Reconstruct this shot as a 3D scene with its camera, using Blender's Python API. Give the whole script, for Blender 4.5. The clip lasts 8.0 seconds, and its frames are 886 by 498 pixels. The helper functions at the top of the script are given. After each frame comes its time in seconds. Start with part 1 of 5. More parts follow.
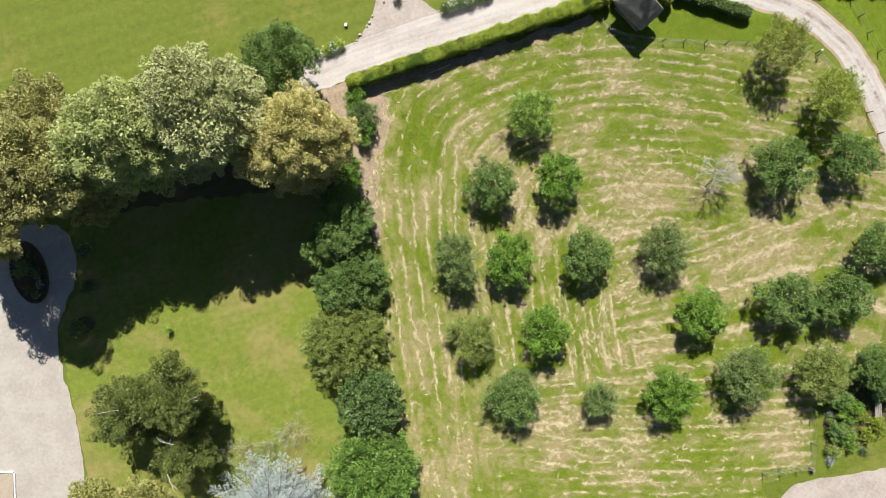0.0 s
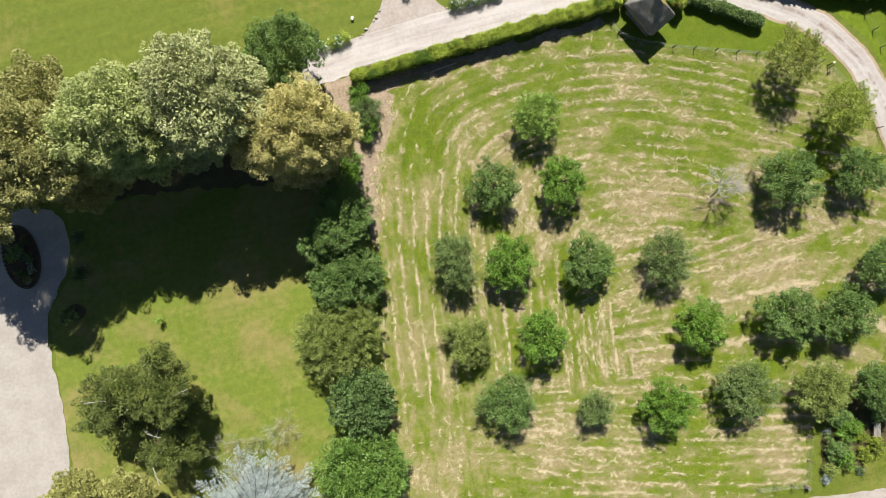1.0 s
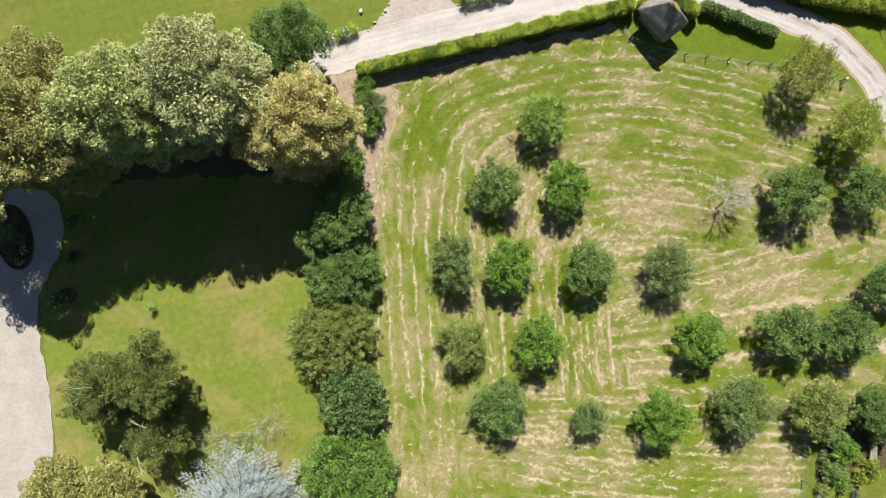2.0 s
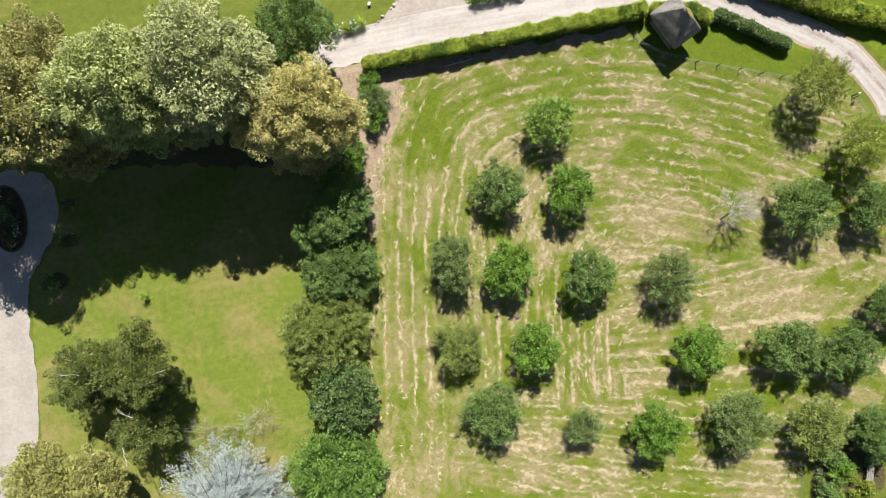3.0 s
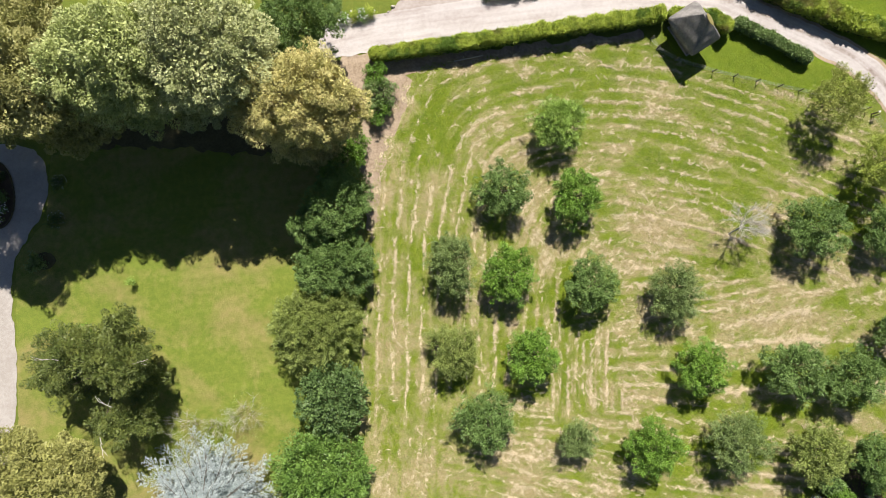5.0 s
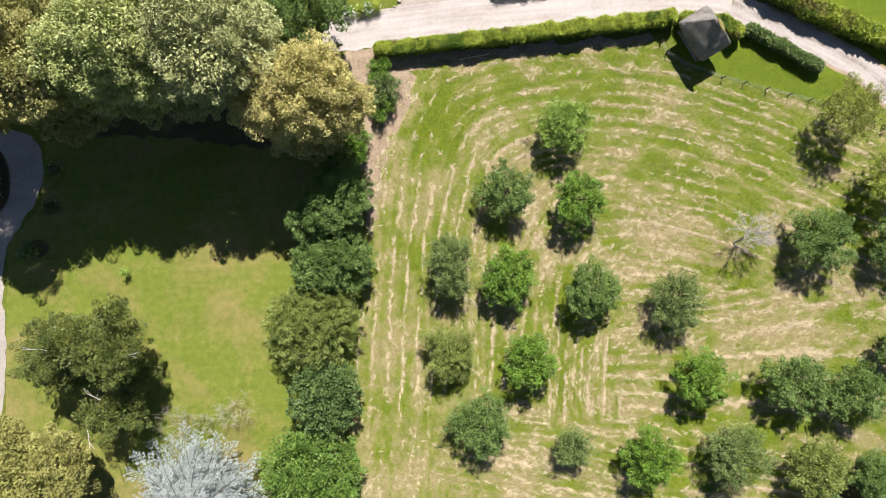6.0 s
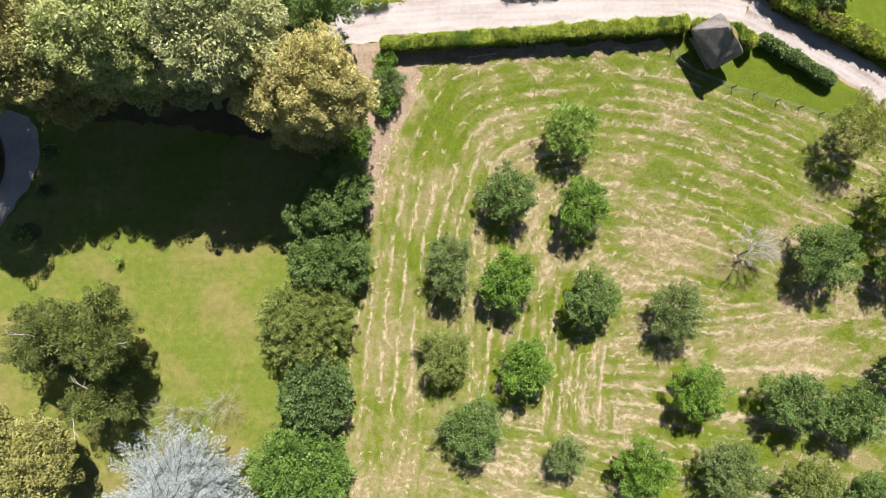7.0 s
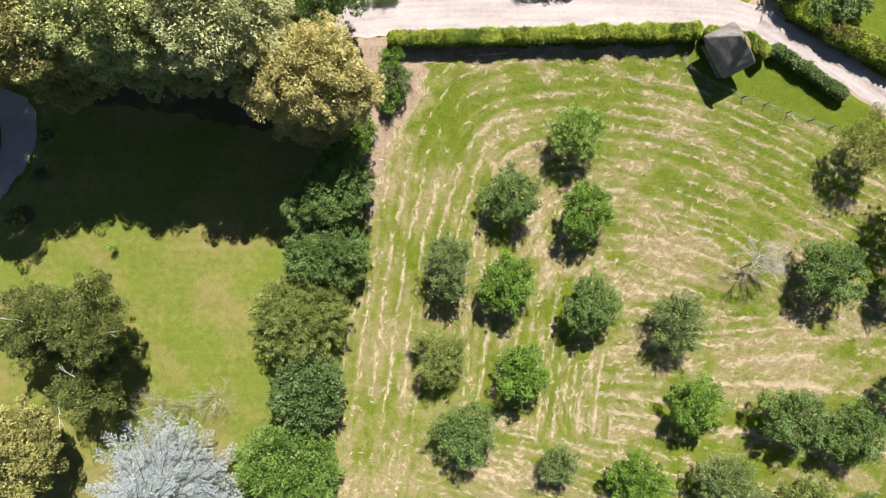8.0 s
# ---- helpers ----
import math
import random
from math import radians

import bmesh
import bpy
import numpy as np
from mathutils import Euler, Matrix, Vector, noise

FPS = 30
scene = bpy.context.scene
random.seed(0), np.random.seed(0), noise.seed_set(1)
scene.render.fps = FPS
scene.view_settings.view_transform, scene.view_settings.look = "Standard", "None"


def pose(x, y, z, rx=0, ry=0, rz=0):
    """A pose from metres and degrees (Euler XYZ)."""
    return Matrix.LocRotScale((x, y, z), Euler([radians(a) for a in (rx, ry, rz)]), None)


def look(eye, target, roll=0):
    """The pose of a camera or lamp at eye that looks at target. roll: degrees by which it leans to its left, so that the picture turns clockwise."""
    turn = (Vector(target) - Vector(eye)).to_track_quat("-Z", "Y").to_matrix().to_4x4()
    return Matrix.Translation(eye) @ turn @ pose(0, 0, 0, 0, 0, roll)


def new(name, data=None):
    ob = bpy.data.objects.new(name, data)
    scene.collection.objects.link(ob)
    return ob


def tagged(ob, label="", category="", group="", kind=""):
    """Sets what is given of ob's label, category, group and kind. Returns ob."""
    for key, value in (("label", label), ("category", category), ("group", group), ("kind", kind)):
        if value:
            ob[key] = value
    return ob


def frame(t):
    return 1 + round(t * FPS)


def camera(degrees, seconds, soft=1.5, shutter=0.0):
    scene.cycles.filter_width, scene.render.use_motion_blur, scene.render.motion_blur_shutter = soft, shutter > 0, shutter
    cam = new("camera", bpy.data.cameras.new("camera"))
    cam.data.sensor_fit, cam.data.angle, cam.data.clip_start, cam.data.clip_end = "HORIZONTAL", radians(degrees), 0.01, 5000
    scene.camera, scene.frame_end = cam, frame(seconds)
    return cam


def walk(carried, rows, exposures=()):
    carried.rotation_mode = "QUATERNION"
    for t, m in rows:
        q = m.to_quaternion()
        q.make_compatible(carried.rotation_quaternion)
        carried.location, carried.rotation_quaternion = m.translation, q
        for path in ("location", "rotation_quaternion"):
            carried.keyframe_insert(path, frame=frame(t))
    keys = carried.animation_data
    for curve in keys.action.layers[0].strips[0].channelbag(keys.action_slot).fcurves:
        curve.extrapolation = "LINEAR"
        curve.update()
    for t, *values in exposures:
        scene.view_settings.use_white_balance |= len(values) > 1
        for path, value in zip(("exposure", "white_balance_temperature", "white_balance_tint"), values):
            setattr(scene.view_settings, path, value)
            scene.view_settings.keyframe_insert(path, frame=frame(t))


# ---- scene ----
cam = camera(75.0, 8.0, 0.85)
PATH = [
    (0, -0.174, -0.011, 54.113, 0.026, 0.161, -16.806),
    (0.5, -0.140, 0.009, 53.708, 0.030, 0.161, -15.842),
    (1, -0.092, 0.010, 53.324, 0.039, 0.144, -14.610),
    (1.5, -0.073, -0.009, 52.937, 0.052, 0.123, -13.329),
    (3, -0.012, -0.014, 51.770, 0.054, 0.076, -9.553),
    (3.5, 0.001, -0.009, 51.391, 0.062, 0.061, -8.795),
    (4, 0.000, -0.000, 51.000, 0.062, 0.048, -8.010),
    (4.5, -0.014, 0.015, 50.603, 0.055, 0.018, -7.248),
    (6, -0.026, 0.088, 49.441, 0.017, -0.060, -4.701),
    (6.5, 0.004, 0.143, 49.061, -0.035, -0.100, -3.508),
    (7, -0.026, 0.186, 48.663, -0.072, -0.138, -2.321),
    (7.5, -0.051, 0.198, 48.294, -0.072, -0.212, -0.957),
    (8, -0.103, 0.182, 47.918, -0.045, -0.260, -0.000),
]
walk(cam, [(t, pose(x, y, z, rx, ry, rz)) for t, x, y, z, rx, ry, rz in PATH], [(0.0, 0.61, 6500, 8), (4.0, 0.68, 6500, 10.5), (8.0, 0.74, 6500, 16)])

# ---- light ----
SUN_TO = Vector((0.24, 0.97, 0.0)).normalized()
SUN_UP = radians(49.5)
world = bpy.data.worlds.new("sky")
scene.world = world
world.use_nodes = True
sky = world.node_tree.nodes.new("ShaderNodeTexSky")
sky.sky_type, sky.sun_disc = "NISHITA", False
sky.sun_elevation, sky.sun_rotation = SUN_UP, math.atan2(SUN_TO.x, SUN_TO.y)
sky.air_density, sky.dust_density, sky.ozone_density = 1.0, 0.3, 2.5
world.node_tree.nodes["Background"].inputs["Strength"].default_value = 0.035
world.node_tree.links.new(sky.outputs[0], world.node_tree.nodes["Background"].inputs["Color"])
sun_data = bpy.data.lights.new("sun", "SUN")
sun_data.energy, sun_data.angle, sun_data.color = 5.0, radians(0.53), (1.0, 0.95, 0.87)
sun = new("sun", sun_data)
sun.matrix_world = look(Vector((SUN_TO.x * math.cos(SUN_UP), SUN_TO.y * math.cos(SUN_UP), math.sin(SUN_UP))) * 200, (0, 0, 0))


# ---- materials ----
class Nodes:
    """A short hand for building node materials."""

    def __init__(self, name):
        self.mat = bpy.data.materials.new(name)
        self.mat.use_nodes = True
        self.tree = self.mat.node_tree
        self.bsdf = self.tree.nodes["Principled BSDF"]
        self.out = self.tree.nodes["Material Output"]
        self.place = self.tree.nodes.new("ShaderNodeTexCoord").outputs["Object"]
        self.bsdf.inputs["Specular IOR Level"].default_value = 0.25

    def link(self, a, b):
        self.tree.links.new(a, b)

    def scaled(self, vector, x, y, z, turn=0.0):
        n = self.tree.nodes.new("ShaderNodeMapping")
        n.inputs["Scale"].default_value = (x, y, z)
        n.inputs["Rotation"].default_value = (0, 0, radians(turn))
        self.link(vector, n.inputs["Vector"])
        return n.outputs[0]

    def noise(self, scale, detail=4.0, rough=0.6, vector=None, warp=0.0):
        n = self.tree.nodes.new("ShaderNodeTexNoise")
        n.inputs["Scale"].default_value, n.inputs["Detail"].default_value = scale, detail
        n.inputs["Roughness"].default_value, n.inputs["Distortion"].default_value = rough, warp
        self.link(vector or self.place, n.inputs["Vector"])
        return n.outputs["Fac"]

    def cells(self, scale, vector=None):
        n = self.tree.nodes.new("ShaderNodeTexVoronoi")
        n.inputs["Scale"].default_value = scale
        self.link(vector or self.place, n.inputs["Vector"])
        return n.outputs["Distance"]

    def span(self, value, a, b, lo=0.0, hi=1.0):
        n = self.tree.nodes.new("ShaderNodeMapRange")
        for k, v in zip(("From Min", "From Max", "To Min", "To Max"), (a, b, lo, hi)):
            n.inputs[k].default_value = v
        self.link(value, n.inputs["Value"])
        return n.outputs[0]

    def calc(self, how, a, b):
        n = self.tree.nodes.new("ShaderNodeMath")
        n.operation = how
        for k, v in enumerate((a, b)):
            if isinstance(v, (int, float)):
                n.inputs[k].default_value = v
            else:
                self.link(v, n.inputs[k])
        return n.outputs[0]

    def mix(self, fac, a, b, how="MIX"):
        n = self.tree.nodes.new("ShaderNodeMix")
        n.data_type, n.blend_type = "RGBA", how
        for k, v in ((0, fac), (6, a), (7, b)):
            if isinstance(v, (int, float)):
                n.inputs[k].default_value = v
            elif isinstance(v, tuple):
                n.inputs[k].default_value = (*v, 1)
            else:
                self.link(v, n.inputs[k])
        return n.outputs[2]

    def tone(self, colour, value=None, hue=None, sat=1.0):
        n = self.tree.nodes.new("ShaderNodeHueSaturation")
        n.inputs["Saturation"].default_value = sat
        for key, v in (("Value", value), ("Hue", hue)):
            if v is not None:
                self.link(v, n.inputs[key])
        self.link(colour, n.inputs["Color"])
        return n.outputs[0]

    def island(self):
        return self.tree.nodes.new("ShaderNodeNewGeometry").outputs["Random Per Island"]

    def single(self):
        return self.tree.nodes.new("ShaderNodeObjectInfo").outputs["Random"]

    def bump(self, height, strength, distance):
        n = self.tree.nodes.new("ShaderNodeBump")
        n.inputs["Strength"].default_value, n.inputs["Distance"].default_value = strength, distance
        self.link(height, n.inputs["Height"])
        self.link(n.outputs[0], self.bsdf.inputs["Normal"])

    def done(self, colour, rough=0.8, metal=0.0):
        if isinstance(colour, tuple):
            self.bsdf.inputs["Base Color"].default_value = (*colour, 1)
        else:
            self.link(colour, self.bsdf.inputs["Base Color"])
        if isinstance(rough, (int, float)):
            self.bsdf.inputs["Roughness"].default_value = rough
        else:
            self.link(rough, self.bsdf.inputs["Roughness"])
        self.bsdf.inputs["Metallic"].default_value = metal
        return self.mat


def leaf_material(name, dark, light, rough=0.5, through_light=0.09, patch=0.9, vary=0.11, odd=None):
    """Leaves: every leaf its own tone, clumps of lighter and darker growth."""
    n = Nodes(name)
    clump = n.span(n.noise(patch, 3), 0.35, 0.65)
    fac = n.calc("ADD", n.calc("MULTIPLY", clump, 0.8), n.calc("MULTIPLY", n.island(), 0.2))
    colour = n.mix(fac, dark, light)
    for k, tint in enumerate(odd or ()):
        where = n.noise(0.42, 3, 0.6, n.scaled(n.place, 1, 1, 1, 40 + 70 * k))
        colour = n.mix(n.span(where, 0.55, 0.64, 0, 0.8), colour, tint)
    colour = n.tone(colour, n.span(n.island(), 0, 1, 1 - vary, 1 + vary))
    n.done(colour, rough)
    n.bsdf.inputs["Specular IOR Level"].default_value = 0.35
    thin = n.tree.nodes.new("ShaderNodeBsdfTranslucent")
    both = n.tree.nodes.new("ShaderNodeMixShader")
    both.inputs[0].default_value = through_light
    n.link(n.mix(0.45, colour, (0.24, 0.30, 0.05)), thin.inputs["Color"])
    n.link(n.bsdf.outputs[0], both.inputs[1])
    n.link(thin.outputs[0], both.inputs[2])
    n.link(both.outputs[0], n.out.inputs["Surface"])
    return n.mat


def grass_material(name, green, fresh, dry, dry_from, dry_to, patch=0.18, stripe=0.0, stripe_turn=0.0):
    """Short grass: fresh and dry patches at several scales, fine blades as relief."""
    n = Nodes(name)
    big, mid, fine = n.noise(patch, 5, 0.62, warp=0.6), n.noise(1.7, 5, 0.65), n.noise(11, 5, 0.75)
    speck = n.noise(38, 3, 0.8)
    colour = n.mix(n.span(mid, 0.35, 0.68), green, fresh)
    worn = n.calc("ADD", n.calc("MULTIPLY", big, 0.62), n.calc("ADD", n.calc("MULTIPLY", mid, 0.2), n.calc("MULTIPLY", fine, 0.18)))
    colour = n.mix(n.span(worn, dry_from, dry_to), colour, dry)
    if stripe:
        lines = n.noise(1.0, 2, 0.5, n.scaled(n.place, 0.05, 1.1, 1, stripe_turn))
        colour = n.tone(colour, n.span(lines, 0.35, 0.65, 1 - stripe, 1 + stripe))
    colour = n.tone(colour, n.span(n.calc("ADD", n.calc("MULTIPLY", fine, 0.5), n.calc("MULTIPLY", speck, 0.5)), 0.32, 0.68, 0.62, 1.38))
    n.bump(n.calc("ADD", fine, n.calc("MULTIPLY", speck, 0.6)), 0.9, 0.06)
    return n.done(colour, 0.85)


def meadow_material():
    """Mown sward: green where it grows, straw and brown thatch where it is dry."""
    n = Nodes("mown_meadow")
    dryness = n.tree.nodes.new("ShaderNodeAttribute")
    dryness.attribute_name = "dry"
    mid, fine, speck = n.noise(1.5, 5, 0.65), n.noise(9, 5, 0.75), n.noise(34, 3, 0.8)
    grass = n.mix(n.span(mid, 0.35, 0.68), (0.105, 0.165, 0.007), (0.190, 0.245, 0.013))
    straw = n.mix(n.span(n.noise(3.1, 5, 0.7), 0.38, 0.62), (0.31, 0.25, 0.125), (0.50, 0.42, 0.25))
    worn = n.calc("ADD", dryness.outputs["Fac"], n.calc("ADD", n.calc("MULTIPLY", n.calc("SUBTRACT", fine, 0.5), 0.9), n.calc("MULTIPLY", n.calc("SUBTRACT", speck, 0.5), 0.5)))
    colour = n.mix(n.span(worn, 0.16, 0.98), grass, straw)
    colour = n.tone(colour, n.span(n.calc("ADD", n.calc("MULTIPLY", fine, 0.5), n.calc("MULTIPLY", speck, 0.5)), 0.32, 0.68, 0.6, 1.4))
    n.bump(n.calc("ADD", fine, n.calc("MULTIPLY", speck, 0.6)), 0.9, 0.06)
    return n.done(colour, 0.85)


def gravel_material(name, pale, dusty, track=0.0, middle=None):
    """Crushed stone: pale wheel tracks across the way (by UV), dusty patches, single stones as relief."""
    n = Nodes(name)
    big, mid, fine = n.noise(0.45, 5, 0.6), n.noise(3.2, 4, 0.65), n.noise(24, 4, 0.8)
    fac = n.calc("ADD", n.calc("MULTIPLY", big, 0.55), n.calc("MULTIPLY", mid, 0.45))
    if track:
        uv = n.tree.nodes.new("ShaderNodeTexCoord").outputs["UV"]
        across = n.noise(1.0, 3, 0.55, n.scaled(uv, 0.12, 6.0, 1))
        fac = n.calc("ADD", n.calc("MULTIPLY", fac, 1 - track), n.calc("MULTIPLY", across, track))
    colour = n.mix(n.span(fac, 0.42, 0.60), pale, dusty)
    if middle:
        parts = n.tree.nodes.new("ShaderNodeSeparateXYZ")
        n.link(uv, parts.inputs[0])
        off = n.calc("ABSOLUTE", n.calc("SUBTRACT", n.calc("ADD", parts.outputs[1], n.calc("MULTIPLY", mid, 0.16)), 0.66), 0)
        strip = n.calc("MULTIPLY", n.span(off, 0.03, 0.13, 0.75, 0), n.span(n.noise(0.7, 5, 0.75), 0.40, 0.60))
        colour = n.mix(strip, colour, middle)
    colour = n.tone(colour, n.span(fine, 0.3, 0.7, 0.78, 1.22))
    n.bump(n.calc("ADD", fine, n.cells(28)), 0.5, 0.02)
    return n.done(colour, 0.9)


def plain_material(name, a, b, scale=6.0, rough=0.8, metal=0.0, bump=0.3, stretch=(1, 1, 1)):
    n = Nodes(name)
    v = n.scaled(n.place, *stretch)
    grain, broad = n.noise(scale, 5, 0.7, v), n.noise(scale * 0.2, 3, 0.6, v)
    colour = n.mix(n.span(n.calc("ADD", n.calc("MULTIPLY", grain, 0.6), n.calc("MULTIPLY", broad, 0.4)), 0.36, 0.64), a, b)
    colour = n.tone(colour, n.span(n.single(), 0, 1, 0.88, 1.12))
    n.bump(grain, bump, 0.02)
    return n.done(colour, rough, metal)


M_GROUND = grass_material("field_grass", (0.118, 0.158, 0.020), (0.165, 0.196, 0.028), (0.25, 0.215, 0.065), 0.53, 0.72, 0.12, 0.06, 20)
M_LAWN = grass_material("lawn_grass", (0.142, 0.192, 0.025), (0.195, 0.235, 0.035), (0.33, 0.25, 0.11), 0.47, 0.68, 0.13, 0.05, 70)
M_MEADOW = meadow_material()
M_VERGE = grass_material("lush_verge", (0.115, 0.178, 0.008), (0.175, 0.235, 0.014), (0.22, 0.22, 0.05), 0.56, 0.72, 0.3)
M_EARTH = plain_material("bare_earth", (0.25, 0.185, 0.125), (0.47, 0.37, 0.27), 5.0, 0.95, 0, 0.6)
# Brown earth with the shade beneath trees put into its dark colour.
M_SHADE_EARTH = plain_material("shaded_earth", (0.075, 0.068, 0.032), (0.14, 0.12, 0.06), 5.0, 0.95, 0, 0.8)
M_DRIVE = gravel_material("drive_gravel", (0.515, 0.478, 0.455), (0.39, 0.34, 0.315), 0.45)
M_LANE = gravel_material("lane_gravel", (0.485, 0.45, 0.43), (0.36, 0.315, 0.29), 0.45, (0.17, 0.12, 0.085))
M_MOUTH = gravel_material("pink_gravel", (0.43, 0.378, 0.348), (0.335, 0.285, 0.25))
M_COURT = gravel_material("court_gravel", (0.43, 0.395, 0.36), (0.355, 0.32, 0.285))
M_SOIL = plain_material("bed_soil", (0.06, 0.042, 0.028), (0.12, 0.085, 0.055), 8.0, 0.95, 0, 0.8)
M_STONE = plain_material("edging_stone", (0.36, 0.32, 0.27), (0.55, 0.50, 0.44), 7.0, 0.9, 0, 0.5)
M_WHITE = plain_material("white_paint", (0.74, 0.73, 0.70), (0.82, 0.81, 0.78), 4.0, 0.6, 0, 0.1)
M_PAVING = plain_material("tan_paving", (0.36, 0.30, 0.23), (0.46, 0.39, 0.31), 6.0, 0.9, 0, 0.3)
M_BARK = plain_material("bark", (0.075, 0.058, 0.042), (0.16, 0.13, 0.10), 9.0, 0.95, 0, 0.8, (1, 1, 0.25))
M_DEAD = plain_material("bleached_wood", (0.40, 0.37, 0.33), (0.58, 0.55, 0.50), 9.0, 0.85, 0, 0.4, (1, 1, 0.3))
M_GREYWOOD = plain_material("lichened_wood", (0.25, 0.24, 0.22), (0.40, 0.39, 0.37), 9.0, 0.9, 0, 0.4, (1, 1, 0.3))
M_POST = plain_material("weathered_post", (0.13, 0.11, 0.09), (0.25, 0.215, 0.18), 12.0, 0.9, 0, 0.5, (1, 1, 0.2))
M_TIMBER = plain_material("grey_timber", (0.20, 0.18, 0.16), (0.34, 0.31, 0.28), 12.0, 0.85, 0, 0.4, (1, 1, 0.2))
M_WIRE = plain_material("galvanised_wire", (0.50, 0.50, 0.48), (0.62, 0.62, 0.60), 20.0, 0.6, 0.2, 0.05)
M_MOSS = plain_material("dry_moss", (0.17, 0.15, 0.05), (0.30, 0.25, 0.10), 12.0, 0.95, 0, 0.9)
# Near-black filler for hedge insides: the shade between leaves as a colour.
M_HEDGE_CORE = plain_material("hedge_core_dark", (0.018, 0.022, 0.010), (0.035, 0.038, 0.018), 9.0, 0.95, 0, 0.8)
M_BLOOM = plain_material("white_petals", (0.70, 0.70, 0.72), (0.80, 0.80, 0.80), 9.0, 0.6, 0, 0.1)
M_BLUE_BLOOM = plain_material("blue_petals", (0.16, 0.17, 0.34), (0.30, 0.31, 0.50), 9.0, 0.6, 0, 0.1)
M_PINK_BLOOM = plain_material("orange_petals", (0.62, 0.22, 0.08), (0.70, 0.36, 0.14), 9.0, 0.6, 0, 0.1)


def thatch_material():
    n = Nodes("thatch")
    straw = n.noise(13.0, 5, 0.8, n.scaled(n.place, 1.0, 1.0, 0.35))
    broad = n.noise(1.3, 4, 0.6)
    colour = n.mix(n.span(broad, 0.35, 0.65), (0.19, 0.177, 0.168), (0.30, 0.28, 0.265))
    colour = n.tone(colour, n.span(straw, 0.3, 0.7, 0.5, 1.5))
    n.bump(n.calc("ADD", straw, n.noise(40, 3, 0.8)), 0.8, 0.05)
    return n.done(colour, 0.95)


M_THATCH = thatch_material()


def straw_material(name, a, b):
    n = Nodes(name)
    return n.done(n.tone(n.mix(n.island(), a, b), n.span(n.noise(1.2, 3), 0.3, 0.7, 0.85, 1.15)), 0.8)


M_HAY = straw_material("dry_hay", (0.50, 0.41, 0.25), (0.70, 0.60, 0.42))
M_STUBBLE = straw_material("dry_stubble", (0.24, 0.195, 0.075), (0.44, 0.345, 0.19))
M_TUFT = leaf_material("grass_tufts", (0.125, 0.19, 0.008), (0.235, 0.30, 0.018), 0.6, 0.2, 0.5)
M_LUSH = leaf_material("lush_grass", (0.135, 0.20, 0.008), (0.235, 0.31, 0.018), 0.6, 0.2, 0.5)

LEAF = {
    "bright": leaf_material("leaf_bright", (0.085, 0.168, 0.019), (0.212, 0.373, 0.049)),
    "fresh": leaf_material("leaf_fresh", (0.146, 0.244, 0.035), (0.342, 0.491, 0.101)),
    "green": leaf_material("leaf_green", (0.083, 0.151, 0.032), (0.206, 0.312, 0.086)),
    "grey": leaf_material("leaf_grey_green", (0.099, 0.154, 0.039), (0.247, 0.325, 0.108)),
    "olive": leaf_material("leaf_olive", (0.128, 0.173, 0.036), (0.313, 0.374, 0.096)),
    "yellow": leaf_material("leaf_yellow_green", (0.175, 0.235, 0.03), (0.41, 0.48, 0.085)),
    "pale": leaf_material("leaf_pale", (0.315, 0.371, 0.116), (0.512, 0.553, 0.231)),
    "dark": leaf_material("leaf_dark", (0.045, 0.085, 0.02), (0.125, 0.19, 0.05), 0.4),
    "gloss": leaf_material("leaf_glossy", (0.061, 0.115, 0.030), (0.167, 0.255, 0.078), 0.5, 0.1),
    "silver": leaf_material("leaf_silver_green", (0.333, 0.367, 0.158), (0.550, 0.567, 0.276)),
    "chestnut": leaf_material("leaf_and_catkin", (0.342, 0.333, 0.098), (0.683, 0.602, 0.261), 0.6),
    "oakolive": leaf_material("leaf_oak_olive", (0.255, 0.263, 0.081), (0.430, 0.406, 0.159)),
    "yew": leaf_material("leaf_evergreen", (0.059, 0.089, 0.018), (0.208, 0.244, 0.059), 0.5, 0.1),
    "blue": leaf_material("needle_blue", (0.29, 0.345, 0.345), (0.49, 0.55, 0.55), 0.7, 0.15, 0.9, 0.1),
    "hedge": leaf_material("leaf_hedge", (0.205, 0.285, 0.024), (0.50, 0.58, 0.085), 0.5, 0.2, 1.6, odd=((0.16, 0.13, 0.045), (0.055, 0.14, 0.012))),
    "laurel": leaf_material("leaf_laurel", (0.100, 0.169, 0.045), (0.250, 0.338, 0.119), 0.4, 0.15, 1.2),
    "spray": leaf_material("leaf_spray", (0.074, 0.147, 0.024), (0.199, 0.332, 0.062)),
    "tan": leaf_material("leaf_tan_green", (0.170, 0.200, 0.042), (0.400, 0.430, 0.105)),
    "gold": leaf_material("leaf_gold_olive", (0.216, 0.225, 0.058), (0.447, 0.439, 0.150)),
    "lime": leaf_material("leaf_lime", (0.13, 0.19, 0.013), (0.29, 0.35, 0.045)),
}


# ---- mesh helpers ----
def mesh_of(name, verts, faces, smooth=False):
    me = bpy.data.meshes.new(name)
    me.from_pydata(np.asarray(verts).tolist(), [], [list(map(int, f)) for f in faces])
    if smooth:
        me.polygons.foreach_set("use_smooth", [True] * len(me.polygons))
    me.update()
    return me


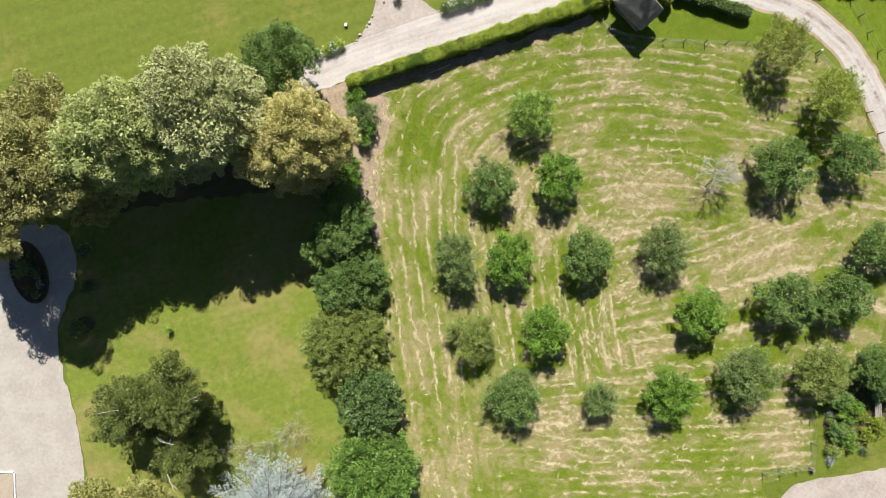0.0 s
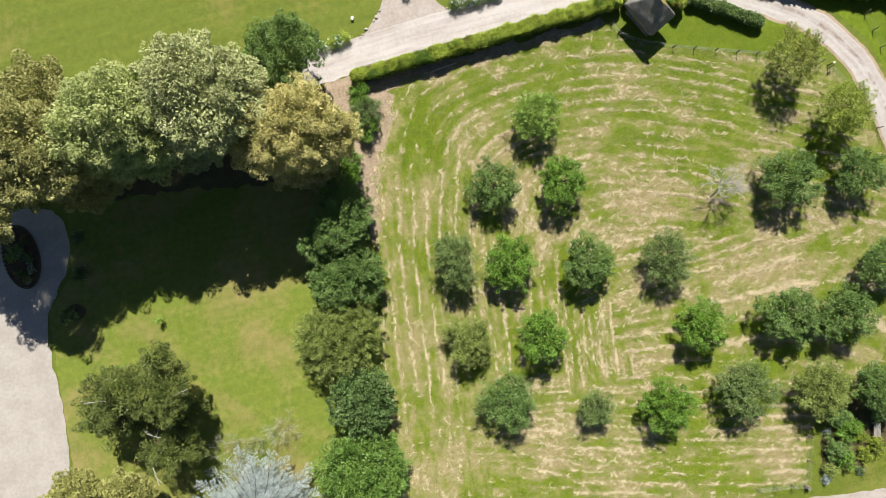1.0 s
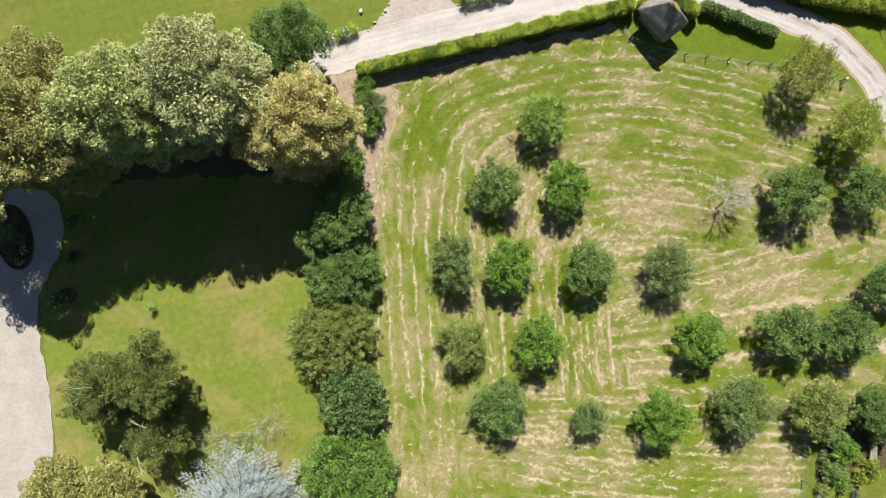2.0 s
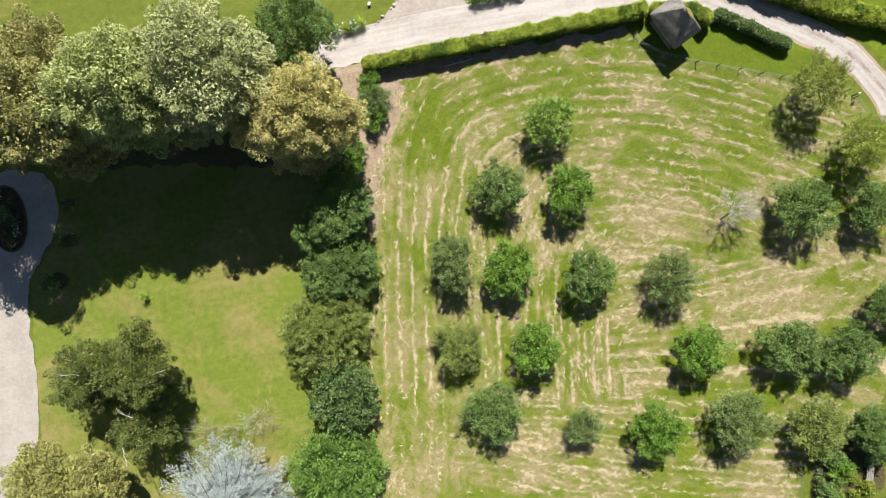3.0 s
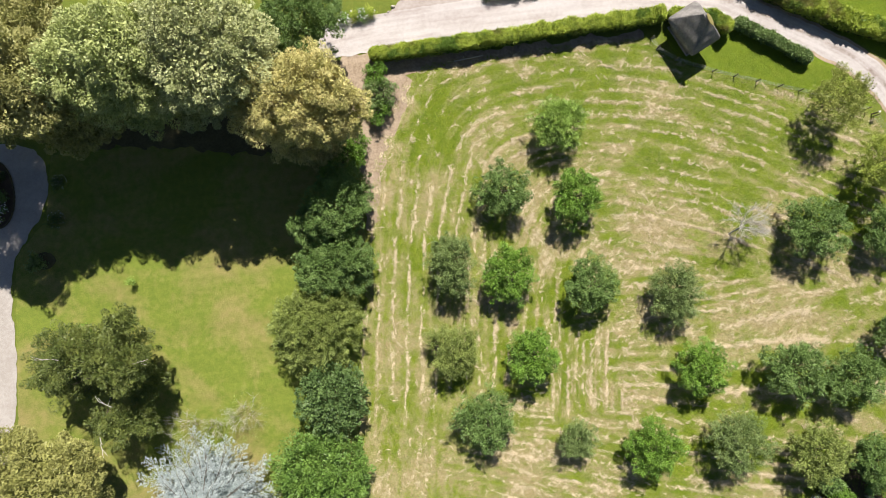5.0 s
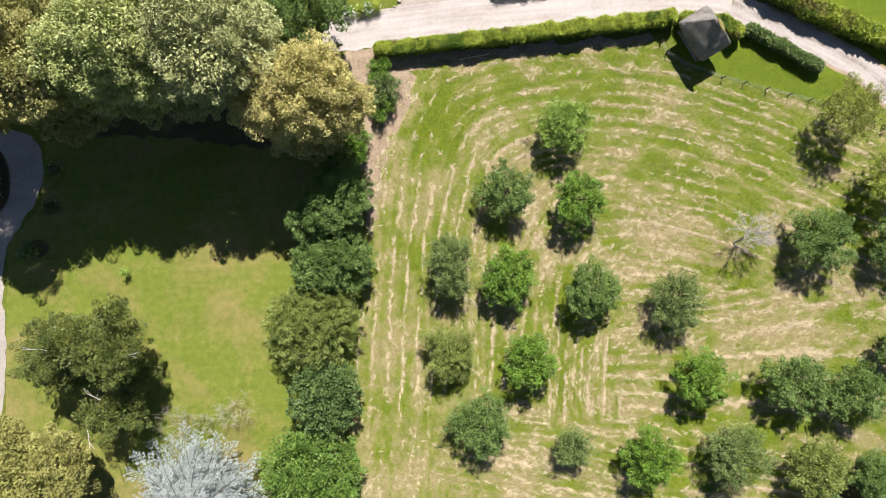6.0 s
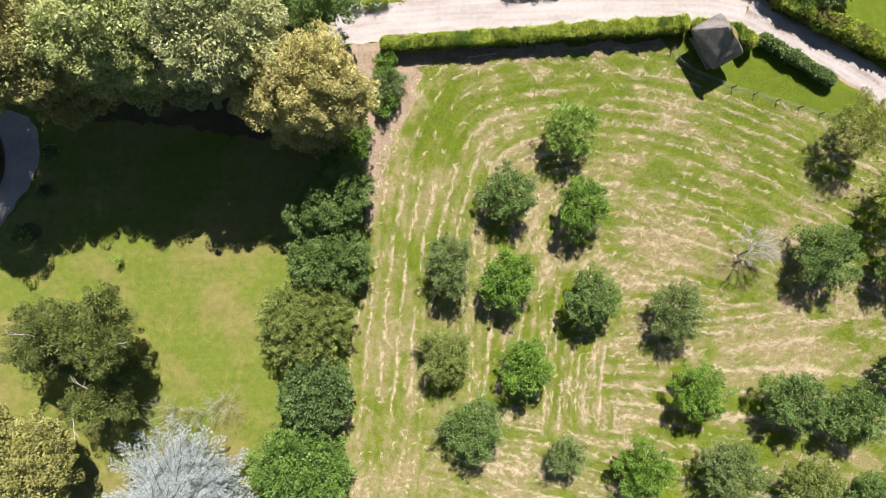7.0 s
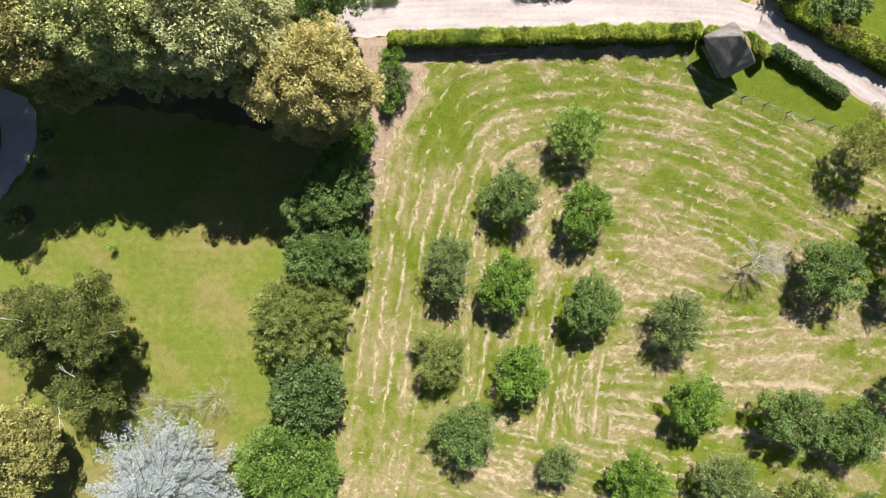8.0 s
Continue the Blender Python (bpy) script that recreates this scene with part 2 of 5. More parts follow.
def loose_faces(name, verts):
    """A mesh of loose faces from an array of shape (faces, corners, 3)."""
    count, corners = verts.shape[:2]
    me = bpy.data.meshes.new(name)
    me.vertices.add(count * corners)
    me.vertices.foreach_set("co", np.ascontiguousarray(verts, dtype=np.float32).ravel())
    me.loops.add(count * corners)
    me.loops.foreach_set("vertex_index", np.arange(count * corners, dtype=np.int32))
    me.polygons.add(count)
    me.polygons.foreach_set("loop_start", np.arange(0, count * corners, corners, dtype=np.int32))
    me.update(calc_edges=True)
    me.validate()
    return me


def part(name, me, material, parent=None, label="", at=None):
    """Links a mesh as one object, under a thing or a part if one is given."""
    if isinstance(me, bmesh.types.BMesh):
        bm, me = me, bpy.data.meshes.new(name)
        bm.to_mesh(me)
        bm.free()
    ob = new(name, me)
    if material and not me.materials:
        me.materials.append(material)
    if parent is not None:
        ob.parent = parent
    if at is not None:
        ob.matrix_basis = at
    if label:
        ob["label"] = label
    return ob


def empty(name, x, y, z=0.0, turn=0.0):
    ob = new(name)
    ob.matrix_basis = pose(x, y, z, 0, 0, turn)
    return ob


def unit(a):
    return a / np.maximum(np.linalg.norm(a, axis=-1, keepdims=True), 1e-9)


def box(sx, sy, sz, bevel=0.01, at=(0, 0, 0), segments=1):
    bm = bmesh.new()
    bmesh.ops.create_cube(bm, size=1.0, matrix=Matrix.Translation(at) @ Matrix.Diagonal((sx, sy, sz, 1)))
    if bevel:
        bmesh.ops.bevel(bm, geom=bm.edges[:], offset=bevel, segments=segments, affect="EDGES")
    return bm


def tubes(lines, sides=6):
    """Vertices and faces of tapered round limbs; each line is a list of (point, radius)."""
    verts, faces = [], []
    for line in lines:
        pts = np.array([p for p, _ in line], float)
        ways = unit(np.gradient(pts, axis=0))
        side = unit(np.cross(ways, np.where(np.abs(ways[:, 2:3]) > 0.9, (1.0, 0, 0), (0, 0, 1.0))))
        up = np.cross(ways, side)
        start = len(verts)
        ang = np.linspace(0, 2 * np.pi, sides, endpoint=False)
        for k, (p, r) in enumerate(line):
            verts.extend(pts[k] + r * (np.cos(a) * side[k] + np.sin(a) * up[k]) for a in ang)
        for k in range(len(line) - 1):
            for j in range(sides):
                a, b = start + k * sides + j, start + k * sides + (j + 1) % sides
                faces.append((a, b, b + sides, a + sides))
        faces.append(tuple(start + (len(line) - 1) * sides + j for j in range(sides)))
    return verts, faces


def leaf_faces(pos, axis, normal, length, width, rng):
    """Pointed three-cornered leaves, each a little turned and drooping: array (n, 3, 3)."""
    axis = unit(axis)
    side = unit(np.cross(normal, axis))
    up = np.cross(axis, side)
    l, w = length[:, None], width[:, None]
    lean = up * w * rng.uniform(-0.3, 0.3, (len(pos), 1))
    base = pos + axis * l * rng.uniform(0, 0.25, (len(pos), 1))
    tip = pos + axis * l - up * l * rng.uniform(0, 0.25, (len(pos), 1))
    return np.stack([base + side * w * 0.5 + lean, tip, base - side * w * 0.5 - lean], 1)


def resample(points, step):
    pts = np.array(points, float)
    run = np.r_[0, np.cumsum(np.linalg.norm(np.diff(pts[:, :2], axis=0), axis=1))]
    s = np.linspace(0, run[-1], max(2, int(run[-1] / step) + 1))
    out = np.stack([np.interp(s, run, pts[:, k]) for k in range(pts.shape[1])], 1)
    for _ in range(max(1, int(0.8 / step))):
        out[1:-1] = (out[:-2] + 2 * out[1:-1] + out[2:]) / 4
    return out, s


def ragged(points, amount, step=0.35, closed=True):
    """An outline with small uneven bays."""
    pts = np.array(list(points) + ([points[0]] if closed else []), float)
    out, _ = resample(pts, step)
    for p in out:
        v = noise.noise_vector(Vector((p[0] * 0.9, p[1] * 0.9, 3.3))) + 0.6 * noise.noise_vector(Vector((p[0] * 3.1, p[1] * 3.1, 7.7)))
        p[0] += v.x * amount
        p[1] += v.y * amount
    return out[:-1] if closed else out


def sheet(name, outline, z, material, uneven=0.15, label="", thick=0.05):
    """A stretch of ground cover with an uneven edge, lying just above the ground."""
    bm = bmesh.new()
    ring = [bm.verts.new((x, y, z)) for x, y in ragged(outline, uneven)[:, :2]]
    low = [bm.verts.new((v.co.x, v.co.y, z - thick)) for v in ring]
    bm.faces.new(ring)
    for k in range(len(ring)):
        bm.faces.new((ring[k - 1], ring[k], low[k], low[k - 1]))
    bmesh.ops.triangulate(bm, faces=[f for f in bm.faces if len(f.verts) > 4])
    bmesh.ops.recalc_face_normals(bm, faces=bm.faces[:])
    ob = part(name, bm, material)
    return tagged(ob, label, name.split("_")[0], kind="structure")


def ribbon(name, line, z, material, uneven=0.1, label=""):
    """A way along a line of (x, y, width), with UV along and across it."""
    pts, s = resample(line, 0.4)
    ways = unit(np.gradient(pts[:, :2], axis=0))
    left = np.stack([-ways[:, 1], ways[:, 0]], 1)
    cols = np.linspace(-0.5, 0.5, 7)
    verts, uvs = [], []
    for k, (x, y, w) in enumerate(pts):
        for c in cols:
            jut = noise.noise(Vector((x * 0.8, y * 0.8, c * 9))) * uneven * (abs(c) == 0.5) * 2
            off = c * w + math.copysign(jut, c) * (abs(c) == 0.5)
            verts.append((x + left[k, 0] * off, y + left[k, 1] * off, z))
            uvs.append((s[k], c + 0.5))
    n = len(cols)
    faces = [(k * n + j, k * n + j + 1, k * n + n + j + 1, k * n + n + j) for k in range(len(pts) - 1) for j in range(n - 1)]
    faces = [f[::-1] for f in faces]
    me = mesh_of(name, verts, faces)
    layer = me.uv_layers.new(name="way")
    for loop in me.loops:
        layer.data[loop.index].uv = uvs[loop.vertex_index]
    return tagged(part(name, me, material), label, name.split("_")[0], kind="structure")


# ---- how the meadow was mown ----
def lattice(seed, x, y, size, stretch=1.0):
    """Smooth random values between 0 and 1 on the plan."""
    table = np.random.RandomState(seed).rand(257, 257)
    u, v = x / (size * stretch) + 90, y / size + 90
    i, j = np.floor(u).astype(int), np.floor(v).astype(int)
    fu, fv = u - i, v - j
    fu, fv = fu * fu * (3 - 2 * fu), fv * fv * (3 - 2 * fv)
    i, j = i % 256, j % 256
    return (table[i, j] * (1 - fu) + table[i + 1, j] * fu) * (1 - fv) + (table[i, j + 1] * (1 - fu) + table[i + 1, j + 1] * fu) * fv


def inside(x, y, outline):
    ok = np.zeros(len(x), bool)
    for (ax, ay), (bx, by) in zip(outline, outline[1:] + outline[:1]):
        cross = (ay > y) != (by > y)
        ok ^= cross & (x < (bx - ax) * (y - ay) / (by - ay + 1e-12) + ax)
    return ok


def mowing(x, y):
    """Distance from the sides that the mower followed, rounded at the corners, and the heading of its rows there."""
    sides = [((-9.4, -26.0), (-6.3, -2.0)), ((-6.3, -2.0), (-4.6, 9.0)), ((-4.6, 9.0), (1.5, 16.6)), ((1.5, 16.4), (20.0, 16.6)), ((20.0, 16.4), (38.4, 7.3))]
    total, hx, hy = 0.0, 0.0, 0.0
    for (ax, ay), (bx, by) in sides:
        l = math.hypot(bx - ax, by - ay)
        weight = np.exp(-((x - ax) * (by - ay) - (y - ay) * (bx - ax)) / l / 1.6)
        total, hx, hy = total + weight, hx + weight * (bx - ax) / l, hy + weight * (by - ay) / l
    best, head = -1.6 * np.log(total), np.arctan2(hy, hx)
    edge = 2.4 * (lattice(21, x, y, 3.0) - 0.5)
    tilt = 0.29 * np.clip((-8.0 - y) / 12.0, 0, 1)
    south = y + 22.0 + tilt * (x - 6.0) + 0.5 * np.sin(x * 0.12)
    low = (south + edge < best) & (x + edge > -1.5 - 0.25 * (y + 20))
    best, head = np.where(low, south + 20.4, best), np.where(low, -np.arctan(tilt), head)
    mid = (x + edge > 7.6) & (x + edge < 13.6) & (y + edge > -16.0) & (y + edge < -7.6)
    best, head = np.where(mid, (x - 0.12 * y) * 1.55, best), np.where(mid, 1.45, head)
    return best, head


DRY_SPOTS = [(5.8, 7.9, 2.5, 0.85), (9.3, -0.5, 2.0, 0.75), (14.5, 5.8, 2.3, 0.75), (17.3, 1.1, 3.8, 1.0), (15.4, -2.6, 2.8, 0.9), (18.7, 3.9, 2.4, 0.7), (17.3, 14.3, 1.5, 0.8), (21.0, 10.0, 2.0, 0.7), (23.8, 8.2, 1.8, 0.5),
             (2.7, 0.2, 1.8, 0.6), (23.4, -4.5, 2.4, 0.35), (28.0, -7.3, 4.0, 0.45), (15.9, -8.2, 2.8, 0.7), (10.2, -10.1, 2.2, 0.7), (14.9, -13.9, 2.8, 0.75), (6.3, -18.6, 3.6, 0.95), (-2.0, -19.0, 2.4, 0.6), (-3.8, -15.7, 2.2, 0.45),
             (25.4, -27.0, 2.4, 0.6), (21.5, -24.0, 3.0, 0.5), (33.5, -6.5, 2.4, 0.5), (12.0, -23.5, 3.0, 0.6)]
EDGE_SPOTS = [(-2.0, 12.6, 1.2, 1.0), (-0.6, 14.9, 1.4, 1.0), (-3.5, 9.4, 1.1, 0.9), (3.0, 15.9, 1.6, 0.9), (8.0, 16.0, 1.6, 0.8), (14.5, 16.2, 2.0, 0.9), (-4.9, 5.2, 0.9, 0.8)]
GREEN_SPOTS = [(0.5, 10.8, 4.2, 1.0), (13.5, 10.8, 3.6, 0.75), (7.0, 14.0, 4.5, 0.6), (24.5, 2.5, 4.0, 0.5), (19.5, 6.6, 1.8, 0.4), (27.5, 9.5, 4.5, 0.45), (35.0, 1.0, 4.0, 0.4), (17.5, -26.0, 4.0, 0.5), (30.0, -16.5, 3.5, 0.4), (-5.5, 1.5, 2.6, 0.5)]


def spotted(x, y, spots):
    out = np.zeros(len(x))
    bend, warp = 1.6 * (lattice(31, x, y, 1.6) - 0.5), 1.6 * (lattice(32, x, y, 1.6) - 0.5)
    for sx, sy, sr, sw in spots:
        out = np.maximum(out, sw * np.exp(-((x + bend - sx) ** 2 + (y + warp - sy) ** 2) / (sr * sr)))
    return out


def meadow(x, y):
    """How dry the sward is (0 to 1), how surely hay lies in a row here (0 to 1), and the rows' heading."""
    d, head = mowing(x, y)
    along = x * np.cos(head) + y * np.sin(head)
    west, south = np.clip((4.0 - x) / 3, 0, 1), np.clip((-4 - y) / 6, 0, 1)
    east = np.clip((x - 18) / 3, 0, 1) * np.clip((y + 9) / 3, 0, 1)
    wobble = 0.42 * (lattice(1, x, y, 2.6) - 0.5) + 0.24 * (lattice(2, x, y, 0.6) - 0.5)
    step = np.where(((x > 15) & (y > -9.0)) | ((x > 6) & (y < -9.0)), 1.04, 1.28)
    phase = np.abs(((d + wobble) / step) % 1 - 0.5) * step
    lie = 0.55 * lattice(3, along, d, 0.7, 4.0) + 0.45 * lattice(4, x, y, 3.2)
    dry, fresh = np.maximum(spotted(x, y, DRY_SPOTS), spotted(x, y, EDGE_SPOTS)), spotted(x, y, GREEN_SPOTS)
    fresh = fresh * (1 - spotted(x, y, EDGE_SPOTS))
    row = (1 - 0.55 * dry * (1 - west) * (1 - south)) * np.exp(-(phase / (0.085 + 0.05 * lattice(5, x, y, 0.5) - 0.03 * east - 0.025 * west)) ** 2) * np.clip((lie - 0.36 + 0.14 * west + 0.06 * east + 0.06 * south) * 6, 0, 1) * (1 - 0.9 * fresh * (1 - east))
    order = np.floor((d + wobble) / step)
    row = row * np.clip(0.15 + 1.35 * lattice(14, order * 7.3, along / 7.0, 1.0), 0, 1) * (1 - 0.75 * np.clip((-11.0 - y) / 2.5, 0, 1) * np.clip((5.0 - x) / 3, 0, 1))
    band = lattice(6, along, d, 0.32, 9.0) * 0.6 + lattice(7, along, d, 0.16, 4.0) * 0.4
    patchy = lattice(8, x, y, 5.0) * 0.4 + lattice(9, x, y, 1.3) * 0.35 + lattice(10, x, y, 0.45) * 0.25
    dry = np.clip(0.37 + 0.04 * west + 0.28 * dry - 0.34 * fresh + 0.05 * south + (0.9 - 0.3 * west) * (band - 0.5) + 1.0 * (patchy - 0.5), 0, 1)
    return dry, row, head


# ---- ground and ways ----
big = bmesh.new()
steps = [-2000, -400, -120] + list(range(-60, 61, 6)) + [120, 400, 2000]
grid = [[big.verts.new((x, y, 0)) for x in steps] for y in steps]
for j in range(len(steps) - 1):
    for i in range(len(steps) - 1):
        big.faces.new((grid[j][i], grid[j][i + 1], grid[j + 1][i + 1], grid[j + 1][i]))
tagged(part("ground", big, M_GROUND), "green grass field with slightly dry patches", "ground", kind="structure")

sheet("lawn", [(-33, 12), (-34, 6.5), (-37, 3.6), (-37.7, -3), (-38.3, -10), (-41, -24), (-9.4, -24), (-9.0, -12), (-6.8, 0), (-6.2, 9), (-20, 12)],
      0.008, M_LAWN, 0.1, "green lawn with sun-scorched brown patches")
BOUND = [(-10.6, -26.0), (-8.8, -13.0), (-7.0, -2.0), (-5.2, 8.0), (-2.2, 14.6), (0.5, 16.2), (19.4, 16.6), (20.4, 15.0), (22.0, 14.0), (25.0, 12.65), (32.3, 10.1), (38.4, 7.6),
         (40.6, 3.0), (41.8, -3.0), (41.5, -12.0), (36.0, -20.5), (29.0, -24.0), (26.4, -29.5), (21.8, -29.6), (21.0, -40), (-12, -40)]


def meadow_ground(step=0.2):
    """The orchard's sward as a fine grid that dips under the ground beyond its uneven edge and carries its dryness."""
    xs, ys = np.arange(-12, 43, step), np.arange(-40, 18, step)
    gx, gy = (a.ravel() for a in np.meshgrid(xs, ys))
    within = inside(gx, gy, [tuple(p) for p in ragged(BOUND, 0.25)[:, :2]])
    dry, row, _ = meadow(gx, gy)
    grown = within.reshape(len(ys), len(xs))
    full = grown.copy()
    for up in (-1, 0, 1):
        for across in (-1, 0, 1):
            full |= np.roll(grown, (up, across), (0, 1))
    k = np.arange(len(gx)).reshape(grown.shape)
    quads = np.stack([k[:-1, :-1], k[:-1, 1:], k[1:, 1:], k[1:, :-1]], -1).reshape(-1, 4)
    quads = quads[full.ravel()[quads].all(1)]
    used = np.unique(quads)
    slot = np.zeros(len(gx), int)
    slot[used] = np.arange(len(used))
    me = mesh_of("orchard", np.stack([gx, gy, np.where(within, 0.012, -0.03)], 1)[used], slot[quads])
    me.attributes.new("dry", "FLOAT", "POINT").data.foreach_set("value", np.clip(dry + 0.35 * row, 0, 1)[used].astype(np.float32))
    return tagged(part("orchard", me, M_MEADOW), "mown orchard meadow with dry straw-coloured patches", "orchard", kind="structure")


meadow_ground()
sheet("verge_north", [(21.0, 16.6), (22.2, 14.2), (25.0, 12.85), (32.3, 10.3), (38.2, 7.8), (38.6, 9.0), (36.2, 12.0), (33.5, 13.2), (28, 16.6), (24.5, 17.6)], 0.020, M_VERGE, 0.15,
      "lush green grass verge between fence and hedge")
sheet("verge_east", [(26, 21.5), (28.5, 19.4), (35.5, 15.5), (40.2, 12.2), (42.4, 9.2), (43.8, 5.0), (44.0, -3), (70, -6), (70, 45), (26, 45)], 0.010, M_VERGE, 0.2,
      "lush green grass beyond the lane")
sheet("earth_strip", [(-5.3, 17.9), (-4.2, 17.6), (-2.6, 16.2), (-1.0, 15.2), (-1.6, 13.4), (-2.7, 11.0), (-4.2, 8.6), (-5.2, 5.0), (-5.7, 2.0), (-6.3, 1.0),
                      (-6.3, 4.0), (-6.6, 9.0), (-7.8, 12.5), (-7.4, 16.0), (-6.6, 18.2)],
      0.018, M_EARTH, 0.5, "strip of bare pinkish earth along the shrubs")
sheet("earth_hedgeside", [(-4.6, 17.1), (-3.0, 15.9), (-1.2, 15.4), (4, 15.7), (12, 16.0), (19.5, 16.3), (19.5, 17.0), (8, 16.9)], 0.019, M_EARTH, 0.4, "bare earth along the foot of the hedge")
# Earth below the tree row; its dark colour holds part of the shade.
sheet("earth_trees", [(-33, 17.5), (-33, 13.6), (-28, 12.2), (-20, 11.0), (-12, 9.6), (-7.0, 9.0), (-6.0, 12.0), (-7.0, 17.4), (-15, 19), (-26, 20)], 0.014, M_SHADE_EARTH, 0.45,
      "dark brown earth under the large trees, tree shade in its colour")
WAY = [(-9.0, 19.0, 2.4), (-6.0, 19.3, 3.1), (-3.0, 19.6, 2.8), (2, 19.8, 2.9), (10, 19.85, 2.9), (18, 19.9, 2.9), (23.5, 19.6, 2.9), (26.4, 18.9, 2.7), (28.6, 17.6, 2.2), (31.4, 16.2, 1.9), (34.4, 14.4, 1.9),
       (37.2, 12.6, 2.0), (39.5, 10.2, 2.0), (41.3, 7.1, 2.0), (42.2, 4.0, 2.0), (42.6, 1.0, 2.0), (43.0, -2, 2.2), (43.3, -10, 2.2), (43, -26, 2.2)]
edge = [(x, y, w + 0.5) for x, y, w in WAY]
sheet("earth_corner", [(25.2, 20.5), (26.4, 21.2), (28.8, 20.4), (28.6, 18.9), (27.2, 18.8), (26.2, 19.8)], 0.027, M_EARTH, 0.2, "brown earth where the lane leaves the drive")
ribbon("earth_lane", edge[8:], 0.024, M_EARTH, 0.18, "brown earth shoulders of the gravel lane")
ribbon("drive", WAY[:8], 0.032, M_DRIVE, 0.12, "pale gravel drive with whiter wheel tracks")
ribbon("lane", WAY[7:], 0.036, M_LANE, 0.15, "pale gravel lane with a brown earthy middle strip")
sheet("drive_mouth", [(-4.2, 20.4), (-2.2, 21.1), (-0.6, 22.6), (0.5, 24.2), (1.6, 34), (5.6, 34), (4.3, 24), (5.0, 22.2), (6.0, 21.1), (7.0, 20.6)], 0.028, M_MOUTH, 0.1,
      "pinkish gravel mouth of a side drive")
sheet("forecourt", [(-40.0, 13.4), (-36.4, 13.4), (-34.2, 12.6), (-33.4, 10.8), (-33.5, 8.8), (-34.4, 6.9), (-36.0, 4.9), (-37.2, 3.3), (-37.8, 0.4), (-37.8, -3), (-38.0, -6.3), (-38.5, -10), (-39.5, -13), (-42, -24),
                    (-75, -24), (-75, 16)], 0.030, M_COURT, 0.2, "pale gravel forecourt")
sheet("path", [(22.0, -36), (23.0, -31.6), (24.4, -30.6), (26.7, -30.6), (29.9, -31.1), (33.5, -31.5), (36, -31.9), (42, -33), (42, -37), (30, -37)], 0.030, M_MOUTH, 0.12, "pale gravel garden path")
sheet("bed_garden", [(28.3, -29.0), (29.0, -25.6), (30.8, -23.5), (35.5, -22.0), (35.5, -27.5), (32.5, -29.0), (30.4, -28.8)], 0.022, M_SOIL, 0.15, "planted bed of dark soil")


# ---- plants ----
def crown_points(rng, lobe, twigs, per, jitter, lumps, lump_size, sharp, inner=0.66):
    """Leaf places and outward ways on one lobe of a crown."""
    cx, cy, cz, rx, ry, rz = lobe
    d = unit(rng.normal(size=(int(twigs * 1.5), 3)))
    d = d[d[:, 2] > rng.uniform(-0.75, 0.1, len(d))][:twigs]
    knobs = unit(rng.normal(size=(lumps, 3)) + (0, 0, 0.25))
    close = np.exp(sharp * ((d @ knobs.T) - 1)).max(1)
    reach = 1 - lump_size * 0.6 + lump_size * close + rng.normal(0, 0.05, len(d)) + np.where(rng.rand(len(d)) < 0.18, rng.uniform(0, 0.42, len(d)), 0)
    s = 1 - (1 - inner) * rng.uniform(0, 1.0, (len(d), per)) ** 1.7
    radius = np.array([rx, ry, rz])
    way = unit(d / radius)
    tilt = unit(way + rng.normal(0, 0.35, way.shape))
    root = np.array([cx, cy, cz]) + d * radius * reach[:, None] * inner
    length = (radius.mean() * reach * (1 - inner))[:, None]
    p = root[:, None] + tilt[:, None] * ((s - inner) / (1 - inner) * length)[..., None]
    p = p + rng.normal(0, 1, p.shape) * jitter
    return p.reshape(-1, 3), np.repeat(tilt, p.shape[1], 0)


def split_lobes(rng, lobes, count, size):
    """Breaks the large forms of a crown into boughs of uneven size and reach."""
    out = []
    for cx, cy, cz, rx, ry, rz in lobes:
        out.append((cx, cy, cz - 0.08 * rz, rx * 0.56, ry * 0.56, rz * 0.6))
        for k in range(count):
            h = 1.0 - 1.25 * (k + 0.5) / count
            a = 2.4 * k + rng.uniform(-0.5, 0.5)
            flat = math.sqrt(max(0.0, 1 - h * h))
            reach, s = rng.uniform(0.55, 0.95), size * rng.uniform(0.65, 1.2)
            out.append((cx + math.cos(a) * flat * rx * reach, cy + math.sin(a) * flat * ry * reach, cz + h * rz * reach, rx * s, ry * s, rz * s * 0.8))
    return out


def crown_mesh(name, rng, lobes, density, per, leaf, jitter=0.12, lumps=16, lump_size=0.22, sharp=14, slender=0.55, droop=0.0, inner=0.55, sub=9, sub_size=0.42):
    out = []
    for lobe in split_lobes(rng, lobes, sub, sub_size):
        rx, ry, rz = lobe[3:]
        twigs = int(density * 3.2 * math.pi * ((rx * ry) ** 0.8 + 2 * (rx * rz) ** 0.8) / 3)
        p, way = crown_points(rng, lobe, twigs, per, jitter, lumps, lump_size, sharp, inner)
        axis = way + rng.normal(0, 0.65, p.shape) - np.array([0, 0, droop])
        normal = unit(way * 0.6 + (0.05, 0.15, 0.7) + rng.normal(0, 0.36, p.shape))
        size = leaf * rng.uniform(0.6, 1.3, len(p))
        keep = p[:, 2] > 0.12
        out.append(leaf_faces(p, axis, normal, size, size * slender, rng)[keep])
    return loose_faces(name, np.concatenate(out))


